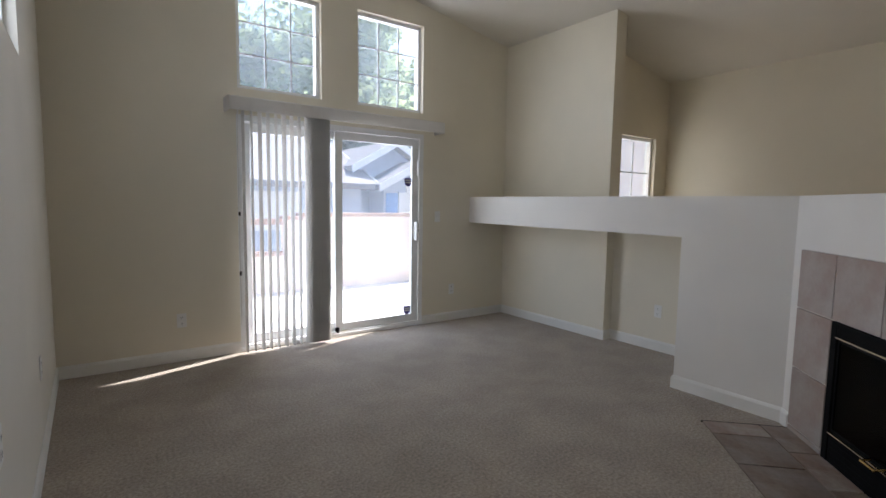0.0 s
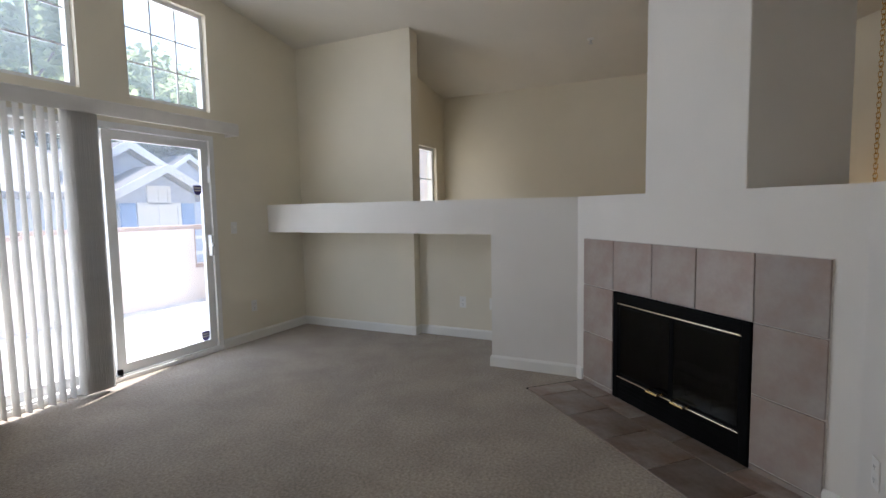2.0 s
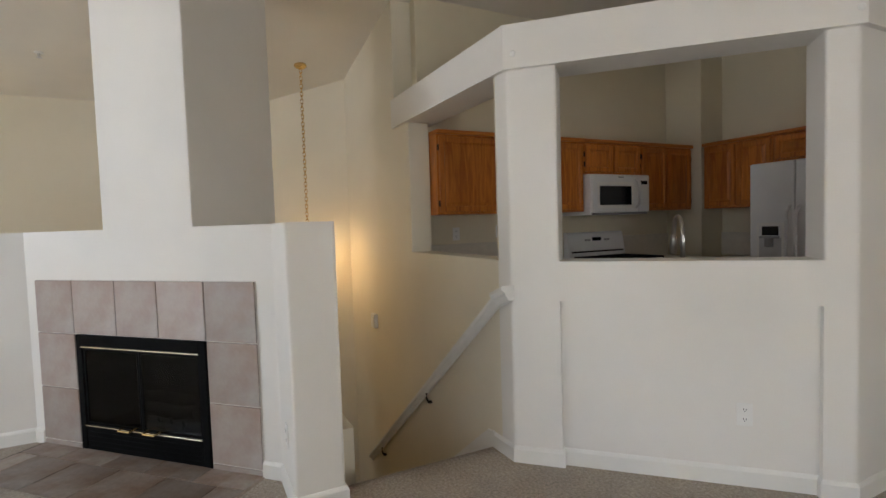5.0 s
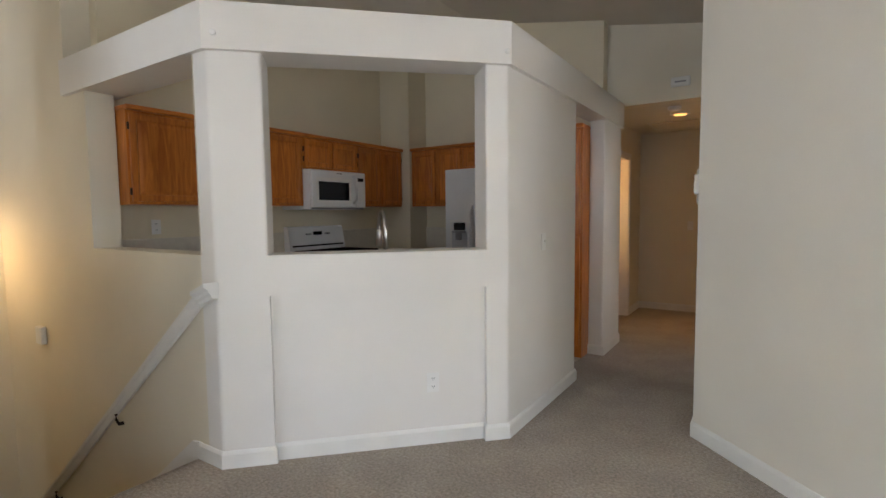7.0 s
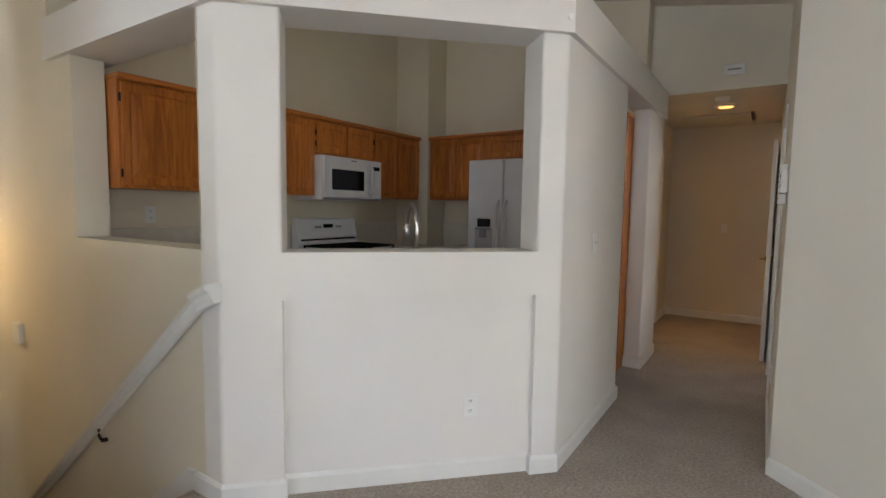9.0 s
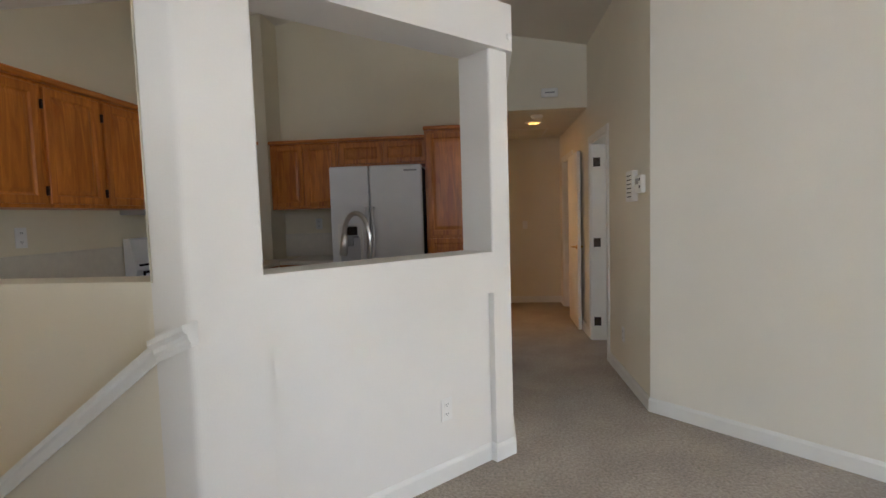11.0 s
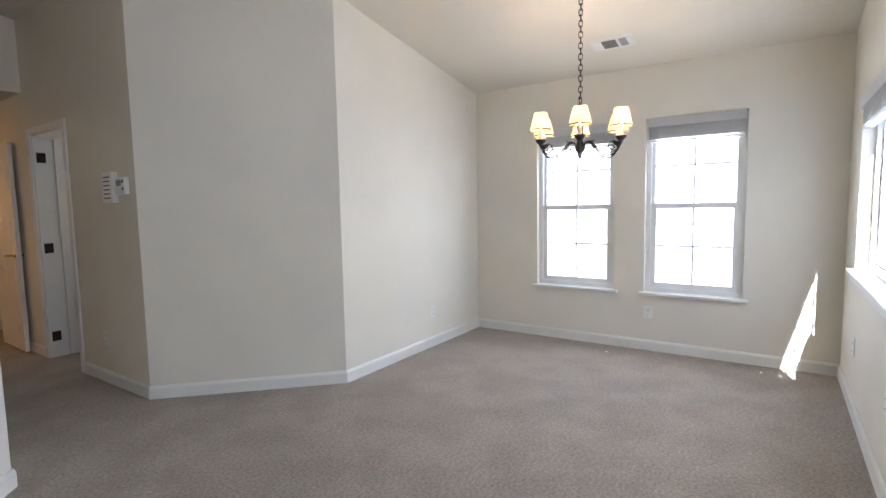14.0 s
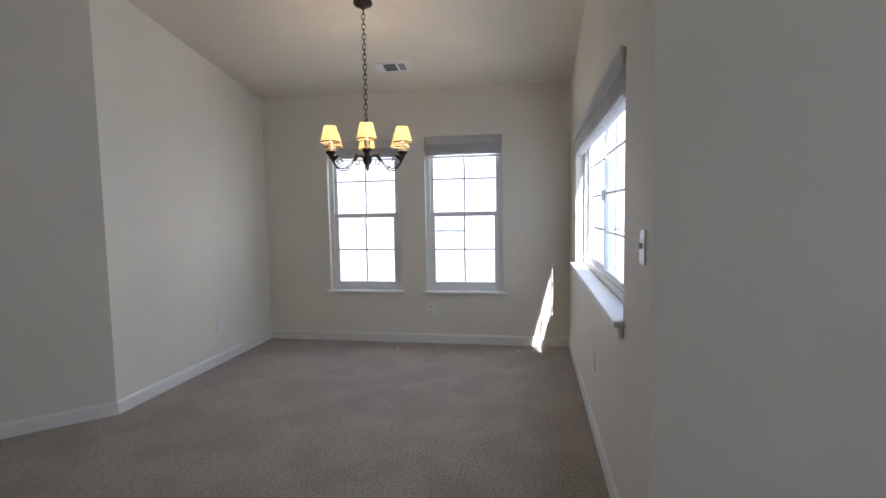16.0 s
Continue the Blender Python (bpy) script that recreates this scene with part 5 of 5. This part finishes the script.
for i in range(6):
    a = 60 * i + 18.5
    m = pose(0, 0, -0.045, 0, 0, a)
    pts = [(0.018, 0, 1.755), (0.04, 0, 1.785), (0.07, 0, 1.79), (0.10, 0, 1.768), (0.13, 0, 1.732), (0.16, 0, 1.70), (0.195, 0, 1.688), (0.23, 0, 1.694), (0.26, 0, 1.718), (0.276, 0, 1.748), (0.28, 0, 1.775)]
    arm = part("arm", tube(bmesh.new(), pts, [0.005, 0.0055, 0.005, 0.0045, 0.0045, 0.0045, 0.005, 0.005, 0.005, 0.0055, 0.006], 8), BRONZE, cl, smooth=True)
    arm.matrix_basis = m
    sc = [(0.225 + 0.038 * t * math.cos(2.2 - t * 8), 0, 1.742 + 0.038 * t * math.sin(2.2 - t * 8)) for t in [0.15 + j / 20 for j in range(18)]]
    part("scroll", tube(bmesh.new(), sc, 0.0035, 6), BRONZE, arm)
    sc = [(0.075 + 0.03 * t * math.cos(0.6 + t * 7), 0, 1.742 + 0.03 * t * math.sin(0.6 + t * 7)) for t in [0.15 + j / 20 for j in range(18)]]
    part("scroll", tube(bmesh.new(), sc, 0.003, 6), BRONZE, arm)
    for lx, lz in ((0.085, 1.775), (0.17, 1.69), (0.235, 1.70)):
        bm = bmesh.new()
        vs = [bm.verts.new(p) for p in ((lx - 0.02, 0, lz), (lx, -0.012, lz + 0.012), (lx + 0.022, 0, lz + 0.02), (lx, 0.012, lz + 0.012), (lx, 0, lz + 0.02))]
        for q in ((0, 1, 4), (1, 2, 4), (2, 3, 4), (3, 0, 4), (0, 3, 2, 1)):
            bm.faces.new([vs[j] for j in q])
        part("leaf", bm, BRONZE, arm)
    part("drip_cup", lathe(bmesh.new(), [(0.008, 1.765), (0.03, 1.785), (0.036, 1.80), (0.016, 1.80)], 16, (0.28, 0, 0)), BRONZE, arm, smooth=True)
    part("candle_sleeve", lathe(bmesh.new(), [(0.012, 1.80), (0.012, 1.865)], 12, (0.28, 0, 0)), COUNTER, arm, "cream candle sleeve")
    part("bulb", lathe(bmesh.new(), [(0.008, 1.866), (0.014, 1.885), (0.012, 1.91), (0.003, 1.93)], 12, (0.28, 0, 0)), HOT, arm, "glowing bulb", smooth=True)
    bm = lathe(bmesh.new(), [(0.066, 1.86), (0.0655, 1.868), (0.041, 1.968), (0.0395, 1.968), (0.064, 1.868), (0.0645, 1.86), (0.066, 1.86)], 24, (0.28, 0, 0), cap=False)
    part("shade", bm, SHADE, arm, "lit cream fabric shade", smooth=True)
    part("shade_trim", lathe(bmesh.new(), [(0.0668, 1.859), (0.0668, 1.866), (0.0645, 1.867)], 24, (0.28, 0, 0), cap=False), SLOT, arm)
    ca = radians(a)
    bulb("candle_light", (CHX + 0.28 * math.cos(ca), CHY + 0.28 * math.sin(ca), 1.91), 0.5, (1.0, 0.72, 0.42), 0.012)

# foyer pendant on its brass chain
PX, PY = 4.72, -0.80
pz = ceil_z(PX)
fl = thing("foyer_pendant", pose(PX, PY, 0), "polished brass pendant lamp on a long chain over the stairs", "pendant lamp")
part("canopy", lathe(bmesh.new(), [(0.065, pz + 0.012), (0.065, pz - 0.012), (0.045, pz - 0.03), (0.012, pz - 0.045)], 24), BRASS, fl, smooth=True)
chain(fl, BRASS, 1.32, pz - 0.04, 0.05, 0.004, 0.014)
part("cap", lathe(bmesh.new(), [(0.01, 1.33), (0.03, 1.31), (0.12, 1.25), (0.125, 1.24)], 20), BRASS, fl, smooth=True)
for i in range(6):
    a = i * math.pi / 3
    part("frame_bar", tube(bmesh.new(), [(0.12 * math.cos(a), 0.12 * math.sin(a), 1.245), (0.10 * math.cos(a), 0.10 * math.sin(a), 0.96)], 0.006, 6), BRASS, fl)
part("base_ring", lathe(bmesh.new(), [(0.105, 0.95), (0.105, 0.965), (0.09, 0.965), (0.09, 0.95), (0.105, 0.95)], 20, cap=False), BRASS, fl)
part("bulb", lathe(bmesh.new(), [(0.01, 1.24), (0.03, 1.16), (0.025, 1.12), (0.004, 1.10)], 14), HOT, fl, smooth=True)
bulb("pendant_light", (PX, PY, 1.07), 1.9, (1.0, 0.60, 0.22), 0.18)

# ---- outdoors ----
structure("patio", B(-1.0, 6.2, N + TH + 0.001, 8.2, -0.25, -0.06), CONC, "sunlit pale concrete patio", "patio")
structure("ground", B(-300, 300, -300, 400, -3.4, -3.0), DIRT, "dry ground stretching away", "ground")


def parapet(name, x0, x1, y0, y1, h=1.0):
    ob = tagged(thing(name, pose(0, 0, 0), "peach stucco patio wall with a flat cap", "patio wall"), kind="structure")
    part("wall", B(x0, x1, y0, y1, -3.0, h - 0.06), STUCCO, ob)
    part("cap", B(x0 - 0.02, x1 + 0.02, y0 - 0.02, y1 + 0.02, h - 0.06, h, 0.012), STUCCOD, ob)


parapet("wall_patio_north", 2.75, 5.05, 7.6, 7.8, 1.15)
parapet("wall_patio_north_low", 5.05, 6.0, 7.62, 7.78, 0.52)
for x in (5.052, 5.93):
    structure("patio_post", B(x, x + 0.07, 7.66, 7.74, 0.52, 1.15, 0.006), STUCCOD, "brown post in the patio wall opening", "post")
structure("patio_rail", B(5.122, 5.93, 7.66, 7.74, 1.07, 1.15, 0.006), STUCCOD, "brown top rail over the patio wall opening", "rail")
for z in (0.66, 0.92):
    structure("patio_rail", B(5.122, 5.93, 7.67, 7.73, z, z + 0.05, 0.004), VINYLW, "pale rail in the patio wall opening", "rail")
parapet("wall_patio_east", 6.0, 6.2, 4.9, 7.8, 1.15)
parapet("wall_patio_middle", -1.0, 2.75, 7.62, 7.78, 0.56)
for x in (-0.5, 0.7, 1.7, 2.5):
    parapet("wall_patio_pier", x, x + 0.26, 7.58, 7.82, 1.10)
structure("patio_rail", B(-1.0, 2.75, 7.65, 7.75, 0.97, 1.06), STUCCOD, "brown rail between the patio piers", "rail")


def gable_house(name, m, w, d, eave, ridge, label, windows):
    """A house with its gable front on local y = 0, x from 0 to w, ridge along y."""
    ob = thing(name, m, label, "house")
    bm = bmesh.new()
    pts = [(0, -3.0), (w, -3.0), (w, eave), (w / 2, ridge), (0, eave)]
    A = [bm.verts.new((x, 0, z)) for x, z in pts]
    C = [bm.verts.new((x, d, z)) for x, z in pts]
    bm.faces.new(A), bm.faces.new(C[::-1])
    for i in range(5):
        bm.faces.new((A[i], A[(i + 1) % 5], C[(i + 1) % 5], C[i]))
    part("wall", bm, SIDING, ob)
    sl = (ridge - eave) / (w / 2)
    for s in (0, 1):
        bm = bmesh.new()
        xo, zo = (-0.4, eave - 0.4 * sl) if s == 0 else (w + 0.4, eave - 0.4 * sl)
        q = [bm.verts.new(p) for y in (-0.45, d + 0.3) for p in ((xo, y, zo + 0.03), (w / 2, y, ridge + 0.03), (w / 2, y, ridge + 0.2), (xo, y, zo + 0.2))]
        bm.faces.new(q[:4]), bm.faces.new(q[4:][::-1])
        for i in range(4):
            bm.faces.new((q[i], q[(i + 1) % 4], q[4 + (i + 1) % 4], q[4 + i]))
        part("roof", bm, ROOFM, ob)
        bm = bmesh.new()
        q = [bm.verts.new(p) for y in (-0.50, -0.455) for p in ((xo, y, zo - 0.02), (w / 2, y, ridge - 0.02), (w / 2, y, ridge + 0.22), (xo, y, zo + 0.22))]
        bm.faces.new(q[:4]), bm.faces.new(q[4:][::-1])
        for i in range(4):
            bm.faces.new((q[i], q[(i + 1) % 4], q[4 + (i + 1) % 4], q[4 + i]))
        part("barge_board", bm, VINYLW, ob, "white barge board")
    for x0, x1, z0, z1, shut in windows:
        wi = part("window", ring(x1 - x0 + 0.2, z1 - z0 + 0.2, 0.1, -0.06, -0.002, x0 - 0.1, z0 - 0.1), VINYLW, ob, "white trimmed window")
        part("pane", B(x0, x1, -0.03, -0.01, z0, z1), PLAST, wi)
        part("bar", B((x0 + x1) / 2 - 0.025, (x0 + x1) / 2 + 0.025, -0.05, -0.03, z0, z1), VINYLW, wi)
        part("bar", B(x0, x1, -0.049, -0.031, (z0 + z1) / 2 - 0.025, (z0 + z1) / 2 + 0.025), VINYLW, wi)
        if shut:
            for sx in (x0 - 0.55, x1 + 0.13):
                part("shutter", B(sx, sx + 0.42, -0.05, -0.002, z0 - 0.08, z1 + 0.08), BLUEM, ob, "dark blue shutter")
    return ob


gable_house("neighbour_house", pose(7.28, 15.0, 0), 2.45, 7.0, 2.5, 3.2, "blue-grey gabled house with white trim across the yard", [])
gable_house("neighbour_porch", pose(7.70, 14.0, 0), 2.35, 1.1, 1.88, 2.50, "small blue-grey front gable with a shuttered window", [(0.62, 1.72, 0.75, 1.55, True), (0.92, 1.42, 1.70, 2.02, False)])
fh = gable_house("far_house", pose(7.0, 14.2, 0, 0, 0, 90), 8.0, 11.0, 1.85, 3.5, "long blue-grey house with a shingle roof", [])
for x in (3.2, 5.6, 8.0):
    wi = part("window", ring(1.3, 1.1, 0.1, 0.0, 0.06), VINYLW, fh, "white trimmed window")
    wi.matrix_basis = pose(-0.062, x - 1.2, 0.5, 0, 0, -90) @ pose(-1.3, 0, 0)
    part("pane", B(0.1, 1.2, 0.02, 0.04, 0.1, 1.0), PLAST, wi)
    part("bar", B(0.62, 0.68, 0.005, 0.02, 0.1, 1.0), VINYLW, wi)
gable_house("hill_house", pose(14.2, 22.0, 0), 3.0, 6.0, 2.9, 3.9, "distant pale house with a steep white gable", [(1.2, 1.8, 2.3, 2.9, False)])
nb = thing("stucco_building", pose(-10.0, -6.0, 0), "pale stucco building across the side yard", "building")
part("wall", B(-6.0, 0.0, -4.0, 12.0, -3.0, 4.6), PALE, nb)
bm = bmesh.new()
q = [bm.verts.new(p) for y in (-4.5, 12.5) for p in ((0.5, y, 4.5), (-3.0, y, 6.0), (-3.0, y, 6.2), (0.5, y, 4.7))]
bm.faces.new(q[:4]), bm.faces.new(q[4:][::-1])
for i in range(4):
    bm.faces.new((q[i], q[(i + 1) % 4], q[4 + (i + 1) % 4], q[4 + i]))
part("roof", bm, ROOFM, nb)
for y in (0.5, 4.0, 7.5):
    wi = part("window", ring(1.2, 1.4, 0.08, 0.0, 0.05), VINYLW, nb)
    wi.matrix_basis = pose(0.052, y, 0.9, 0, 0, 90)
    g = part("pane", B(0.08, 1.12, 0.02, 0.03, 0.08, 1.32), PLAST, wi)

pb = thing("peach_building", pose(9.5, 5.6, 0), "peach stucco building beyond the stair window", "building")
part("wall", B(0.0, 5.0, 0.0, 4.0, -3.0, 4.2), STUCCO, pb)
part("roof", B(-0.4, 5.4, -0.4, 4.4, 4.2, 4.4), ROOFM, pb)

# wooded hillside behind the houses
bm = bmesh.new()
nx, ny = 40, 16
grid = [[bm.verts.new((-60 + 170 * i / nx, 26 + 90 * j / ny, -3.0 + 24 * (j / ny) ** 0.9 + 3 * noise.noise(Vector((i * 0.4, j * 0.5, 0))))) for i in range(nx + 1)] for j in range(ny + 1)]
for j in range(ny):
    for i in range(nx):
        bm.faces.new((grid[j][i], grid[j][i + 1], grid[j + 1][i + 1], grid[j + 1][i]))
structure("hillside", bm, DIRT, "steep wooded hillside behind the houses", "hill")


def leaf_cloud(r, n, seed, size):
    """Many small bent leaf clumps round a few limbs, uneven, with gaps."""
    rnd = random.Random(seed)
    bm = bmesh.new()
    blobs = [(Vector((rnd.uniform(-0.7, 0.7) * r, rnd.uniform(-0.7, 0.7) * r, rnd.uniform(-0.45, 0.75) * r)), rnd.uniform(0.28, 0.52) * r) for _ in range(11)]
    for i in range(n):
        c, br = blobs[rnd.randrange(len(blobs))]
        d = Vector((rnd.gauss(0, 1), rnd.gauss(0, 1), rnd.gauss(0, 1))).normalized()
        p = c + d * br * rnd.uniform(0.55, 1.08)
        e1 = Vector((rnd.gauss(0, 1), rnd.gauss(0, 1), rnd.gauss(0, 0.6))).normalized()
        e2 = d.cross(e1).normalized()
        s = size * rnd.uniform(0.6, 1.5)
        q = [bm.verts.new(p + e1 * s), bm.verts.new(p + e2 * s * 0.55 + d * s * 0.2), bm.verts.new(p - e1 * s), bm.verts.new(p - e2 * s * 0.55 + d * s * 0.15)]
        bm.faces.new(q)
    return bm


def tree(m, r, h, seed, n=2600, size=0.16, mat=None, label="leafy green tree on the hillside"):
    rnd = random.Random(seed)
    ob = thing("tree", m, label, "tree", "trees on the hillside")
    bm = tube(bmesh.new(), [(0, 0, -1), (0.05 * h, 0, h * 0.4), (0.02 * h, 0.03 * h, h * 0.85)], [0.05 * h, 0.035 * h, 0.015 * h], 8)
    for i in range(5):
        a = i * 1.256 + rnd.random()
        tube(bm, [(0.03 * h, 0, h * (0.35 + 0.08 * i)), (math.cos(a) * r * 0.4, math.sin(a) * r * 0.4, h * (0.55 + 0.07 * i)), (math.cos(a) * r * 0.7, math.sin(a) * r * 0.7, h * (0.65 + 0.08 * i))], [0.02 * h, 0.012 * h, 0.005 * h], 6)
    part("trunk", bm, BARK, ob)
    cr = part("crown", leaf_cloud(r, n, seed, size), mat or LEAF, ob)
    cr.location = (0, 0, h)
    return ob


protos = [tree(pose(4.0, 27, 1.0), 4.2, 6.0, 3, 4200, 0.24), tree(pose(12.0, 28, 2.5), 4.6, 6.5, 5, 4200, 0.25), tree(pose(-4.0, 29, 2.5), 4.8, 7.0, 8, 4200, 0.26)]
rnd = random.Random(11)
for j in range(6):
    for i in range(11):
        x, y = -26 + i * 7.4 + rnd.uniform(-2.5, 2.5), 31 + j * 7 + rnd.uniform(-2, 2)
        z = -3.0 + 24 * max(0, (y - 26) / 90) ** 0.9
        copy_thing(protos[(i + j) % 3], pose(x, y, z - 1.0, 0, 0, rnd.uniform(0, 360)) @ Matrix.Scale(rnd.uniform(0.8, 1.25), 4))
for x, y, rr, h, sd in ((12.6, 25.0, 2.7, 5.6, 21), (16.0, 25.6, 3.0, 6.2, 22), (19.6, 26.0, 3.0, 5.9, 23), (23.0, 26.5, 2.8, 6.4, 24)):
    tree(pose(x, y, -3.0), rr, h, sd, 5200, 0.22, LEAF_SHADE, "tree behind the houses with shade put into its dark leaf colour")
